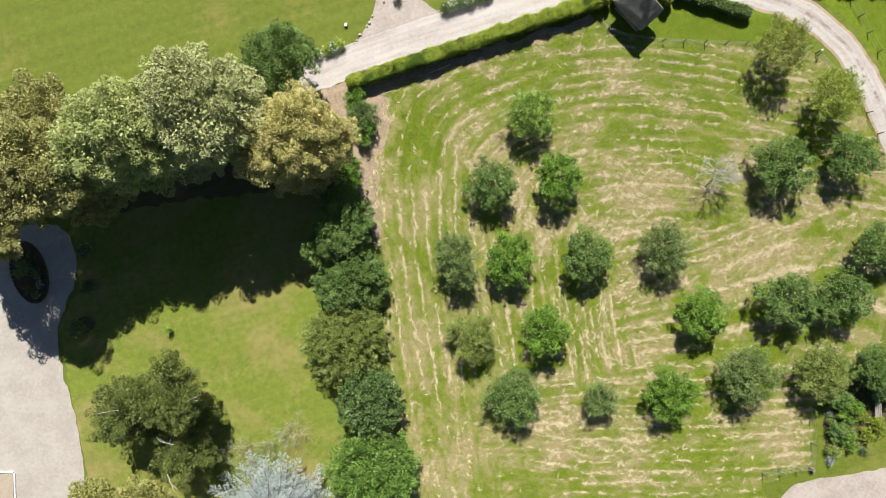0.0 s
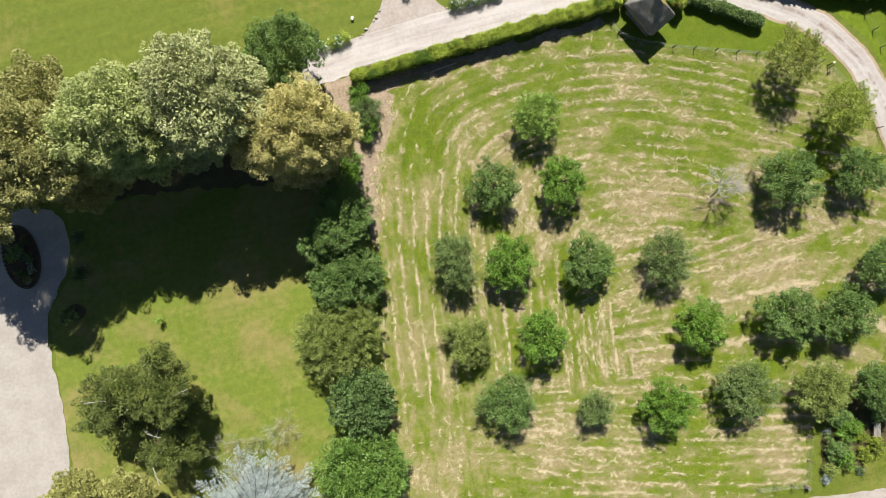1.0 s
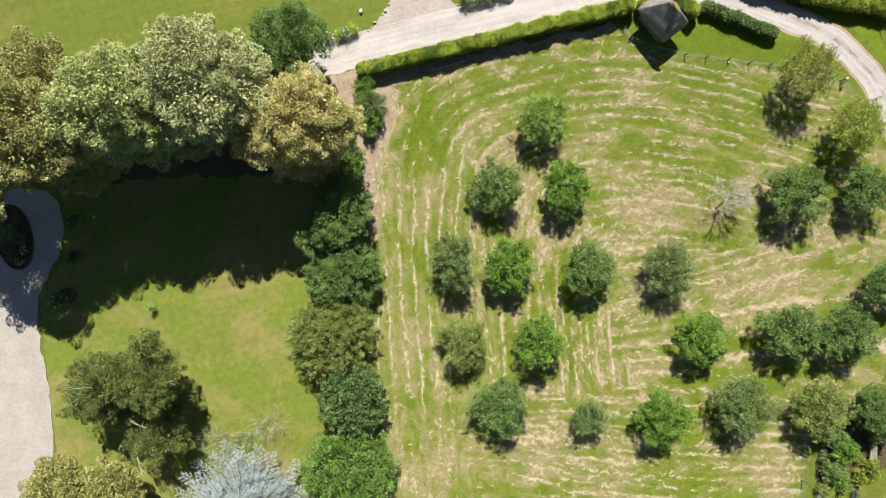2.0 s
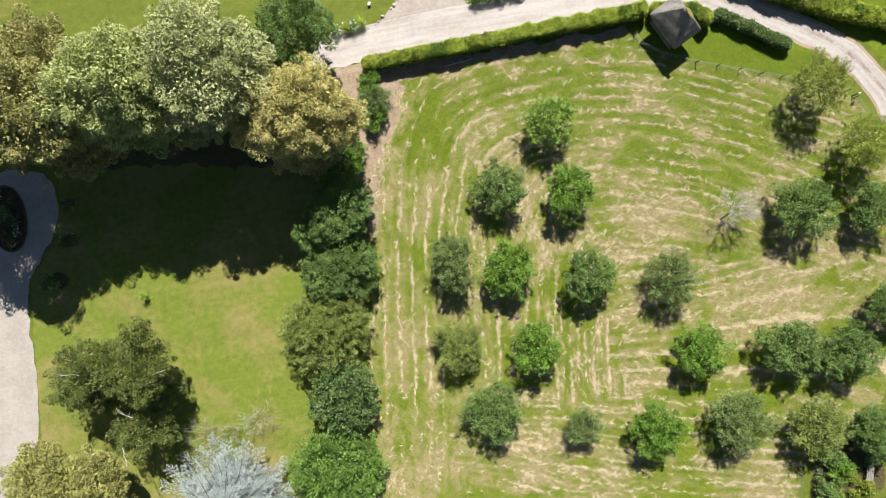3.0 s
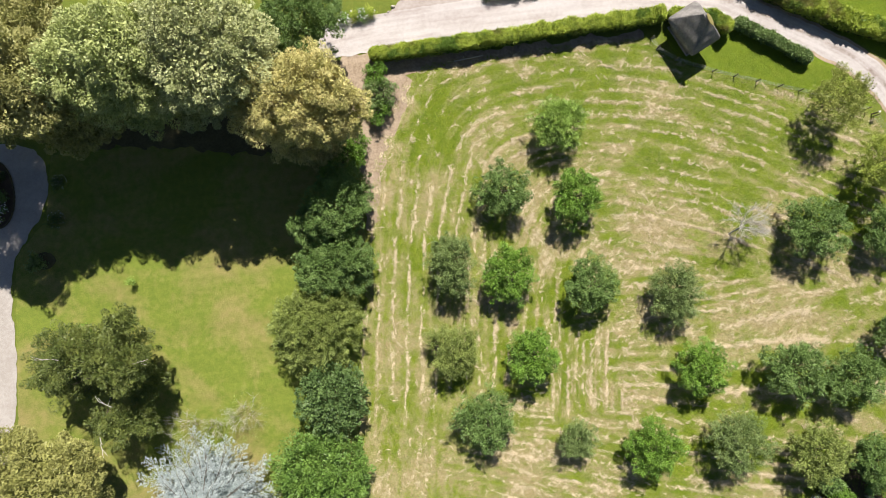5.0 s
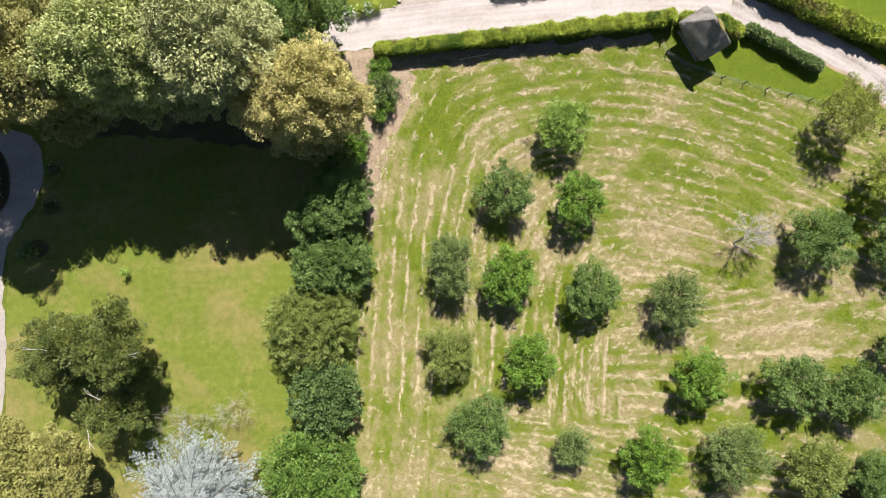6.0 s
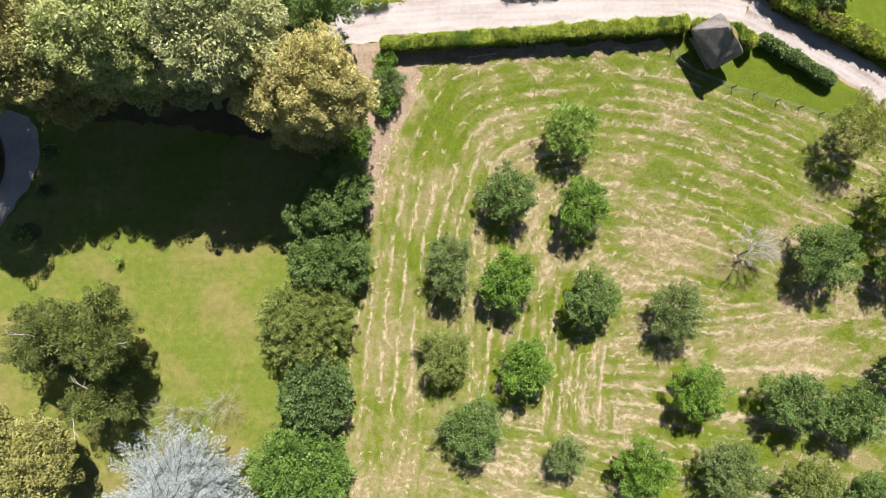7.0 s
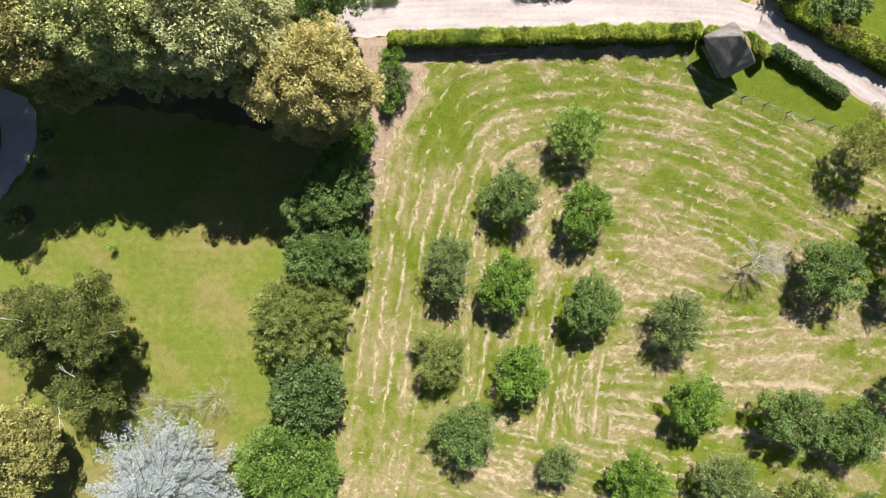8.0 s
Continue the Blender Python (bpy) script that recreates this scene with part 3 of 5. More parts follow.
def clump_crown(name, rng, lobes, clump=0.45, cover=0.85, fill=1.3, leaf=0.15, slender=0.6, reach=(0.58, 1.08), rounding=1.0, long=1.25, flat=1.0, droop=0.0, core=0.64, core_leaf=0.2, within=32, low=-0.5, upward=0.28, scatter=0.13, stray=0.0):
    """A crown of leafy sprays: each spray a small rounded mass of leaves that shades itself, over a loose inside of larger foliage."""
    out = []
    per = int(fill * math.pi * clump * clump / (0.35 * leaf * leaf * slender))
    middles, radii = np.array([l[:3] for l in lobes], float), np.array([l[3:] for l in lobes], float)
    for k, (centre, radius) in enumerate(zip(middles, radii)):
        rx, ry, rz = radius
        area = math.pi * (rx * ry + rx * rz + ry * rz)
        n = max(5, int(cover * area / (math.pi * clump * clump)))
        d = unit(rng.normal(size=(n, 3)))
        d = d[d[:, 2] > low + rng.uniform(-0.3, 0.3, n)]
        far = rng.uniform(*reach, (len(d), 1)) + np.where(rng.rand(len(d), 1) < stray, rng.uniform(0.05, 0.25, (len(d), 1)), 0)
        c = centre + d * radius * far
        hidden = np.zeros(len(c), bool)
        for j in range(len(lobes)):
            if j != k:
                hidden |= np.linalg.norm((c - middles[j]) / radii[j], axis=1) < 0.72
        c, d = c[~hidden], unit(d[~hidden] / radius)
        size = clump * rng.uniform(0.55, 1.35, len(c)) ** 1.2
        u = unit(rng.normal(size=(len(c), per, 3)) + 0.35 * d[:, None])
        r = rng.uniform(0.74, 1.0, (len(c), per, 1))
        way = unit(d + rng.normal(0, 0.25, d.shape) - np.array([0, 0, droop]))[:, None]
        p = u * r + way * (u * way).sum(-1, keepdims=True) * r * (long - 1)
        p = c[:, None] + p * size[:, None, None] * (1, 1, flat)
        p, u = p.reshape(-1, 3), u.reshape(-1, 3)
        normal = unit(u * rounding + (0.02, 0.06, upward) + rng.normal(0, scatter, u.shape))
        axis = u * 0.55 + np.repeat(way[:, 0], per, 0) * 0.5 + rng.normal(0, 0.4, u.shape)
        length = leaf * rng.uniform(0.6, 1.35, len(p))
        out.append(leaf_faces(p, axis, normal, length, length * slender, rng))
        if core:
            n = int(area * within)
            v = unit(rng.normal(size=(n, 3)))
            q = centre + v * radius * core * rng.uniform(0.3, 1.0, (n, 1)) ** 0.5
            length = core_leaf * rng.uniform(0.6, 1.3, n)
            out.append(leaf_faces(q, v + rng.normal(0, 0.6, v.shape), unit(v * 0.6 + (0, 0, 0.5) + rng.normal(0, 0.4, v.shape)), length, length * 0.75, rng))
    out = np.concatenate(out)
    return loose_faces(name, out[out[:, :, 2].min(1) > 0.05])


def limb(rng, start, end, r0, r1, bend=0.12, steps=5):
    a, b = np.array(start, float), np.array(end, float)
    span = np.linalg.norm(b - a)
    off = np.cumsum(rng.normal(0, bend * span / steps, (steps + 1, 3)), 0)
    off -= np.linspace(0, 1, steps + 1)[:, None] * off[-1]
    return [(a + (b - a) * t + off[k] * (k > 0), r0 + (r1 - r0) * t) for k, t in enumerate(np.linspace(0, 1, steps + 1))]


def tree(name, x, y, lobes, leafy, seed, label, category="tree", group="", trunk=0.14, fork=1.2, limbs=6, density=24, per=14, leaf=0.24, bark=None, clumps=None, **shape):
    """A tree: trunk with limbs to its lobes, and a crown of separate leaves."""
    rng = np.random.RandomState(seed)
    base = empty(name, x, y)
    mid = np.mean([[l[0], l[1]] for l in lobes], 0)
    top = max(l[2] + 0.4 * l[5] for l in lobes)
    stem = limb(rng, (0, 0, -0.1), (mid[0] * 0.6, mid[1] * 0.6, fork), trunk, trunk * 0.75, 0.06)
    stem += limb(rng, stem[-1][0], (mid[0], mid[1], top), trunk * 0.75, trunk * 0.12, 0.1)[1:]
    part("trunk", mesh_of("trunk", *tubes([stem], 9), True), bark or M_BARK, base)
    for k in range(limbs):
        l = lobes[k % len(lobes)]
        a = 2 * math.pi * (k + rng.uniform(0, 0.6)) / limbs
        end = (l[0] + math.cos(a) * l[3] * 0.6, l[1] + math.sin(a) * l[4] * 0.6, l[2] + l[5] * rng.uniform(-0.1, 0.4))
        begin = stem[4][0] + (stem[-1][0] - stem[4][0]) * rng.uniform(0.05, 0.35)
        lines = [limb(rng, begin, end, trunk * 0.5, trunk * 0.08, 0.12)]
        for _ in range(3):
            root = lines[0][rng.randint(2, 5)][0]
            lines.append(limb(rng, root, np.array(end) + rng.normal(0, l[3] * 0.12, 3), trunk * 0.2, trunk * 0.05, 0.12, 3))
        part("limb", mesh_of("limb", *tubes(lines, 5), True), bark or M_BARK, base)
    crown = clump_crown("crown", rng, lobes, **clumps) if clumps else crown_mesh("crown", rng, lobes, density, per, leaf, **shape)
    part("crown", crown, LEAF[leafy], base)
    return tagged(base, label, category, group)


def bare_lines(rng, start, way, length, radius, depth, spread):
    """Forking bare twigs."""
    end = np.array(start) + unit(np.array(way, float)) * length
    lines = [limb(rng, start, end, radius, radius * 0.6, 0.16, 4)]
    if depth:
        for _ in range(rng.randint(3, 5)):
            root = lines[0][rng.randint(2, 5)][0]
            turn = unit(unit(np.array(way, float)) + rng.normal(0, spread, 3) + (0, 0, 0.15))
            lines += bare_lines(rng, root, turn, length * rng.uniform(0.55, 0.8), radius * 0.62, depth - 1, spread)
    return lines


# The walnut-, apple- and plum-like trees of the orchard: place, crown radii, top, leaf, label.
def orchard_tree(x, y, r, top, leafy, seed, label, stretch=1.0, **more):
    """A low fruit tree: one main round mass and uneven boughs about it."""
    rng = np.random.RandomState(1000 + seed)
    top, r = top * 0.75, r * 0.92
    low = top * 0.16
    cz, rz = (top + low) / 2, (top - low) / 2
    lobes = [(0, 0, cz, r * 0.76, r * 0.76 * stretch, rz * 0.98)]
    turn = rng.uniform(0, 6.28)
    for k in range(6):
        a, q = turn + k * 1.047 + rng.uniform(-0.35, 0.35), rng.uniform(0.33, 0.50)
        off = rng.uniform(0.48, 0.72)
        lobes.append((math.cos(a) * r * off, math.sin(a) * r * off * stretch, cz + rz * rng.uniform(-0.35, 0.22), r * q, r * q, rz * rng.uniform(0.42, 0.6)))
    given = dict(clump=0.29, leaf=0.13, long=1.6, stray=0.08)
    given.update(more)
    return tree("orchard_tree", x, y, lobes, leafy, seed, label, "fruit tree", "orchard trees", trunk=0.12, clumps=given)


GREEN, DARK = "orchard tree with a round mid-green crown on mown grass", "orchard tree with a dense dark green crown on mown grass"
BRIGHT, GREY = "orchard tree with a bright fresh green crown", "orchard tree with a loose grey-green crown"
FINE = dict(clump=0.23, fill=1.1, leaf=0.12, slender=0.5, long=2.1, reach=(0.55, 1.12))
LEAFY = dict(clump=0.33, leaf=0.16, slender=0.5, long=1.5, droop=0.2)
orchard_tree(10.8, 9.5, 2.45, 5.4, "fresh", 1, "young orchard tree with a light green feathery crown", **dict(FINE, leaf=0.12, core=0.6))
orchard_tree(5.6, 4.3, 2.5, 4.9, "green", 2, GREEN)
orchard_tree(11.6, 3.2, 2.4, 5.2, "bright", 3, BRIGHT)
orchard_tree(0.55, -1.3, 2.1, 5.6, "grey", 4, GREY, 1.5, **FINE)
orchard_tree(5.3, -2.8, 2.6, 4.9, "bright", 5, BRIGHT, **LEAFY)
orchard_tree(12.1, -4.2, 2.45, 4.9, "green", 6, GREEN)
orchard_tree(18.9, -5.6, 2.6, 4.8, "grey", 7, GREY, **FINE)
orchard_tree(33.7, 8.5, 2.6, 6.9, "tan", 9, "sparse olive-green tree beside the wire fence", **dict(FINE, cover=0.75, core=0.45, within=9, reach=(0.5, 1.12)))
orchard_tree(37.0, 3.1, 2.5, 6.4, "yellow", 10, "yellowish green tree beside the lane", **dict(FINE, cover=0.9, core=0.5, within=14))
orchard_tree(31.0, -1.5, 2.8, 5.4, "green", 11, DARK, **dict(LEAFY, leaf=0.15))
orchard_tree(37.1, -2.6, 2.4, 5.0, "green", 12, DARK)
orchard_tree(37.6, -11.0, 2.5, 5.0, "green", 13, DARK)
orchard_tree(28.1, -13.2, 2.85, 5.4, "green", 14, DARK, **dict(LEAFY, leaf=0.17))
orchard_tree(32.8, -14.3, 2.7, 5.2, "green", 15, GREEN)
orchard_tree(20.4, -12.3, 2.4, 4.9, "bright", 16, BRIGHT, **LEAFY)
orchard_tree(22.55, -18.7, 2.65, 5.4, "grey", 17, GREY, 1.1, **FINE)
orchard_tree(29.1, -20.2, 2.6, 5.4, "olive", 18, "orchard tree with an olive-green crown over a shrub bed", **dict(FINE, leaf=0.15))
orchard_tree(15.5, -18.3, 2.6, 5.0, "bright", 19, BRIGHT)
orchard_tree(9.6, -17.1, 1.75, 3.8, "grey", 20, "small thin orchard tree with an open crown", **dict(FINE, cover=0.8, core=0.5))
orchard_tree(2.0, -14.5, 2.7, 5.2, "green", 21, GREEN, **dict(FINE, cover=1.0, core=0.6, leaf=0.15))
orchard_tree(6.4, -9.6, 2.35, 5.4, "bright", 22, BRIGHT, 1.15, **LEAFY)
orchard_tree(0.0, -8.4, 2.35, 4.6, "olive", 23, "orchard tree with a pale olive-green crown", **dict(FINE, cover=1.1))
orchard_tree(33.8, -21.6, 2.2, 5.0, "green", 24, DARK)

rng = np.random.RandomState(70)
dead = empty("bare_tree", 24.8, -1.5)
lines = [limb(rng, (0, 0, -0.1), (0.5, 0.6, 1.3), 0.09, 0.07, 0.05)]
for k in range(7):
    a = 2 * math.pi * k / 7
    lines += bare_lines(rng, lines[0][-1][0] - np.array([0, 0, 0.1 * (k % 3)]), (0.7 * math.cos(a) + 0.15, 0.7 * math.sin(a) + 0.25, 1.0), 1.3, 0.042, 4, 0.6)
part("trunk", mesh_of("trunk", *tubes(lines[:1], 8), True), M_DEAD, dead)
part("bare_twig", mesh_of("bare_twig", *tubes(lines[1:], 4), True), M_DEAD, dead)
tagged(dead, "leafless dead grey tree standing in the meadow", "dead tree", "orchard trees")

# The line of shrubs and small trees between lawn and orchard.
SHRUBS = "shrubs between lawn and orchard"
BUSHY = dict(limbs=6, clumps=dict(clump=0.27, cover=1.0, leaf=0.13, core=0.74, reach=(0.7, 1.06)))
tree("shrub_tree", -8.2, 4.4, [(-1.5, -1.0, 3.0, 2.4, 1.9, 2.0), (0.2, 0.3, 3.6, 2.6, 2.4, 2.2), (0.9, 1.6, 3.0, 1.9, 1.9, 1.9)], "green", 31, "bushy green shrub tree beside the lawn", group=SHRUBS, **BUSHY)
tree("shrub_tree", -9.0, -0.2, [(0, 0, 2.4, 3.2, 2.7, 2.3), (0.9, 0.5, 2.9, 2.2, 2.0, 1.9), (-1.1, -0.2, 2.8, 2.1, 1.9, 1.8)], "green", 32, "broad dome-shaped green shrub tree", group=SHRUBS, **BUSHY)
tree("shrub_tree", -11.0, -5.1, [(0, 0, 2.3, 3.6, 3.1, 2.3), (-1.2, 0.6, 2.9, 2.3, 2.1, 1.8), (1.5, 0.8, 2.5, 2.0, 1.8, 1.5), (-1.2, -1.8, 2.0, 2.0, 2.0, 1.7)], "olive", 33, "loose grey-olive shrub tree with bare twigs showing", group=SHRUBS, **dict(BUSHY, clumps=dict(BUSHY["clumps"], clump=0.22, leaf=0.125, slender=0.5, long=2.2, reach=(0.6, 1.12))))
tree("shrub_tree", -10.5, -11.2, [(0, 0, 2.3, 2.9, 3.0, 2.3), (0.2, 0.6, 3.0, 2.2, 2.3, 1.8)], "gloss", 34, "dense dark evergreen shrub with glossy leaves", group=SHRUBS, **dict(BUSHY, clumps=dict(BUSHY["clumps"], leaf=0.18, slender=0.7)))
tree("shrub_tree", -12.0, -17.2, [(0, 0, 2.4, 3.8, 3.5, 2.4), (-0.6, 0.9, 3.0, 2.7, 2.3, 1.9), (1.4, -0.5, 2.8, 2.4, 2.4, 1.8)], "spray", 35, "broad shrub tree with bright green leaf sprays", group=SHRUBS, **dict(BUSHY, clumps=dict(BUSHY["clumps"], clump=0.42, leaf=0.2, slender=0.5, long=1.5, droop=0.2)))
tree("shrub_tree", -7.2, 8.8, [(0, 0, 1.4, 1.4, 1.6, 1.4), (0.8, 1.2, 1.3, 0.9, 1.2, 1.1), (-1.2, -1.4, 1.5, 1.3, 1.3, 1.4)], "bright", 36, "bright green shrub beside the chestnut", group=SHRUBS, **dict(BUSHY, limbs=4))
tree("shrub", -4.1, 15.4, [(0, 0, 0.8, 0.95, 1.0, 0.9)], "bright", 37, "small bright green shrub at the hedge corner", "shrub", SHRUBS, **dict(BUSHY, trunk=0.05, limbs=4, fork=0.4))
tree("shrub", -3.9, 13.8, [(0.1, 0, 1.0, 1.25, 1.3, 1.1)], "laurel", 38, "small blue-green shrub beside bare earth", "shrub", SHRUBS, **dict(BUSHY, trunk=0.05, limbs=4, fork=0.4))
tree("shrub", -4.2, 12.3, [(0, 0.1, 0.8, 0.95, 1.05, 0.9)], "bright", 39, "low bright green shrub beside bare earth", "shrub", SHRUBS, **dict(BUSHY, trunk=0.05, limbs=4, fork=0.4))

# The large trees.
TALL = dict(trunk=0.38, limbs=10, clumps=dict(clump=0.50, cover=1.1, leaf=0.142, slender=0.65, long=1.2, flat=0.85, reach=(0.6, 1.04), core=0.88, core_leaf=0.24, within=80))
BIG = "row of large trees beside the lawn"
tree("chestnut_tree", -9.1, 13.0, [(-0.3, -1.0, 8.9, 4.6, 3.5, 3.2), (0.2, -0.6, 9.6, 3.0, 2.4, 2.5), (-2.6, -1.6, 8.4, 2.4, 2.4, 2.2), (2.6, -2.0, 8.0, 2.2, 2.2, 2.0), (-0.6, -2.6, 3.2, 3.4, 2.6, 2.2), (-0.4, 1.0, 4.2, 3.4, 2.8, 2.8)], "chestnut", 41,
     "large sweet chestnut covered in pale yellow catkins", group=BIG, fork=3.0, **dict(TALL, clumps=dict(TALL["clumps"], clump=0.50, leaf=0.15, slender=0.55)))
tree("lime_tree", -14.5, 14.2, [(0, 0.4, 11.6, 4.2, 4.0, 3.2), (-0.2, 2.2, 12.8, 3.2, 2.9, 2.8), (2.0, 1.8, 11.0, 2.6, 2.6, 2.6), (1.6, -1.0, 6.6, 2.4, 2.2, 2.6), (-0.6, 2.6, 8.6, 3.4, 2.4, 3.0), (0, 1.6, 4.4, 3.8, 2.8, 3.4), (-3.2, 0.4, 4.6, 2.8, 2.8, 3.2), (-2.8, 1.0, 9.0, 2.6, 2.6, 2.8)], "silver", 42,
     "tall broadleaf tree with silvery green foliage", group=BIG, fork=3.4, **TALL)
tree("lime_tree", -20.6, 14.2, [(0, 0.6, 10.8, 4.0, 3.6, 3.2), (0.4, 1.4, 12.8, 3.0, 2.7, 2.6), (-2.4, 0.8, 11.6, 2.4, 2.6, 2.4), (-0.6, -0.7, 6.6, 2.6, 2.0, 2.6), (1.6, 2.4, 8.0, 2.4, 2.2, 2.4), (0, 1.6, 4.2, 3.8, 2.8, 3.2), (-3.2, 0.6, 8.4, 2.4, 2.4, 2.8)], "pale", 43,
     "tall broadleaf tree with pale green foliage", group=BIG, fork=3.0, **TALL)
tree("oak_tree", -27.6, 14.4, [(0, 0.2, 10.4, 4.4, 4.0, 3.2), (-1.0, 1.6, 12.0, 3.0, 2.8, 2.5), (0.6, -1.4, 6.0, 3.0, 2.4, 2.8), (2.0, 3.6, 7.0, 2.2, 2.0, 2.2), (-2.4, -0.6, 10.6, 2.6, 2.4, 2.6), (3.0, -0.6, 5.8, 2.3, 2.2, 2.4), (-0.4, 5.4, 8.4, 3.0, 2.6, 2.6), (0, 2.0, 3.8, 4.2, 3.0, 3.0)], "oakolive", 44,
     "broad oak with olive-brown foliage", group=BIG, fork=2.6, **TALL)
tree("oak_tree", -35.2, 14.2, [(0.4, 0.2, 11.2, 3.4, 4.2, 3.2), (2.4, -2.7, 11.2, 2.8, 2.6, 2.6), (-1.6, 1.8, 10.6, 2.4, 2.6, 2.6), (3.0, 1.2, 9.4, 2.8, 3.0, 2.8), (2.6, 1.0, 5.0, 2.8, 2.4, 2.6)], "oakolive", 45,
     "broad oak with olive-brown foliage beside the forecourt", group=BIG, fork=2.6, **dict(TALL, clumps=dict(TALL["clumps"], leaf=0.16)))
tree("oak_tree", -36.8, 20.2, [(0, 0, 9.6, 4.6, 4.2, 3.6), (1.4, -1.6, 10.0, 3.0, 2.8, 2.8)], "oakolive", 49,
     "broad oak with olive-brown foliage north of the forecourt", group=BIG, fork=2.6, **dict(TALL, clumps=dict(TALL["clumps"], leaf=0.2)))
tree("maple_tree", -9.2, 19.3, [(0, 0, 4.4, 3.1, 3.0, 3.3), (0.4, 0.5, 5.4, 2.2, 2.2, 2.2), (-1.4, -0.8, 4.6, 1.8, 1.8, 1.8)], "green", 46, "round dark green tree beside the drive", group=BIG, fork=1.8,
     **dict(TALL, trunk=0.2, limbs=7, clumps=dict(BUSHY["clumps"], clump=0.36)))
tree("evergreen_oak", -27.6, -6.8, [(-0.9, 2.0, 6.0, 3.4, 2.3, 2.4), (-3.4, 0.5, 4.6, 2.3, 2.2, 1.9), (2.2, 1.2, 5.8, 2.2, 2.2, 2.8), (2.8, 4.2, 6.8, 0.9, 0.9, 2.1), (0.8, -4.0, 4.2, 2.5, 1.5, 1.7), (-1.2, -0.6, 3.4, 1.9, 1.2, 1.4), (2.2, -1.0, 3.0, 1.4, 1.6, 1.6)],
     "yew", 47, "large dark evergreen tree with bleached dead branches", group="trees on the lawn", trunk=0.38, limbs=10, fork=1.6,
     clumps=dict(clump=0.38, cover=0.95, leaf=0.13, slender=0.5, long=1.7, reach=(0.55, 1.12), core=0.78, core_leaf=0.2, within=60))
tree("oak_tree", -33.6, -15.6, [(0, 0, 4.4, 4.8, 4.4, 3.0), (2.2, 1.8, 4.4, 2.4, 2.4, 2.2), (-2.0, 3.0, 4.6, 2.6, 2.4, 2.2)], "gold", 48, "broad low tree with olive-yellow foliage", group="trees on the lawn", fork=1.6, **TALL)


def blue_cedar(x, y, height, reach, seed):
    """A conifer of level branches set with short needle tufts."""
    rng = np.random.RandomState(seed)
    base = empty("blue_cedar", x, y)
    part("trunk", mesh_of("trunk", *tubes([limb(rng, (0, 0, -0.1), (0, 0, height), 0.34, 0.03, 0.01, 8)], 10), True), M_BARK, base)
    out, wood = [], []
    for k in range(170):
        z = height * (0.12 + 0.86 * (k / 170) ** 0.9)
        a = 2.399 * k + rng.uniform(-0.2, 0.2)
        length = reach * (1 - z / height) ** 0.62 * rng.uniform(0.66, 1.1) + 0.45
        way = np.array([math.cos(a), math.sin(a), rng.uniform(0.02, 0.30)])
        across = np.array([-math.sin(a), math.cos(a), 0])
        wood.append(limb(rng, (0, 0, z), way * length + (0, 0, z), 0.05, 0.012, 0.05, 4))
        count = max(4, int(length / 0.17))
        for j in range(count):
            s = (j + rng.uniform(0.2, 0.8)) / count
            if s < 0.12:
                continue
            turn = math.copysign(1, (j % 2) - 0.5) * rng.uniform(0.5, 1.0)
            shoot = way * math.cos(turn) + across * math.sin(turn) + (0, 0, rng.uniform(-0.12, 0.3))
            run = (0.34 * length * (1 - s) + 0.36) * rng.uniform(0.7, 1.25)
            n = int(46 * run) + 9
            t = rng.uniform(0, 1, n)
            p = (0, 0, z) + way * s * length + shoot * (t * run)[:, None] + rng.normal(0, 0.055, (n, 3)) * (1.25 - 0.8 * t[:, None])
            p[:, 2] -= 0.07 * (s * length) ** 1.4 * 0.5
            size = rng.uniform(0.07, 0.15, n)
            out.append(leaf_faces(p, shoot * 0.6 + rng.normal(0, 0.6, (n, 3)), np.array([0.02, 0.15, 0.8]) + rng.normal(0, 0.3, (n, 3)), size, size * 0.5, rng))
    part("branch_wood", mesh_of("branch_wood", *tubes(wood, 5), True), M_BARK, base)
    part("needles", loose_faces("needles", np.concatenate(out)), LEAF["blue"], base)
    return tagged(base, "blue cedar with pale silvery needles", "conifer", "trees on the lawn")


blue_cedar(-20.9, -18.4, 9.2, 6.7, 51)


def twig_shrub(x, y, size, seed, label, leaves=0):
    rng = np.random.RandomState(seed)
    base = empty("twiggy_shrub", x, y)
    lines = []
    for k in range(13):
        a = 2 * math.pi * k / 13 + rng.uniform(0, 0.5)
        lean = rng.uniform(0.3, 1.0)
        lines += bare_lines(rng, (0.3 * math.cos(a), 0.3 * math.sin(a), 0), (lean * math.cos(a), lean * math.sin(a), 0.9), size * rng.uniform(0.3, 0.6), 0.015, 3, 0.5)
    part("bare_twig", mesh_of("bare_twig", *tubes(lines, 3), True), M_DEAD, base)
    if leaves:
        part("leaves", crown_mesh("leaves", rng, [(0, 0, size * 0.5, size * 0.9, size * 0.9, size * 0.5)], leaves, 6, 0.12, sub=6), LEAF["olive"], base)
    return tagged(base, label, "shrub", "shrubs by the cedar")


twig_shrub(-23.3, -12.7, 2.1, 61, "half-bare shrub with pale twigs on the lawn", 1.2)
twig_shrub(-18.7, -12.2, 2.3, 62, "half-bare shrub with long pale twigs on the lawn", 1.5)
twig_shrub(-21.3, -12.9, 1.2, 63, "low pale twiggy shrub beside the cedar", 4)

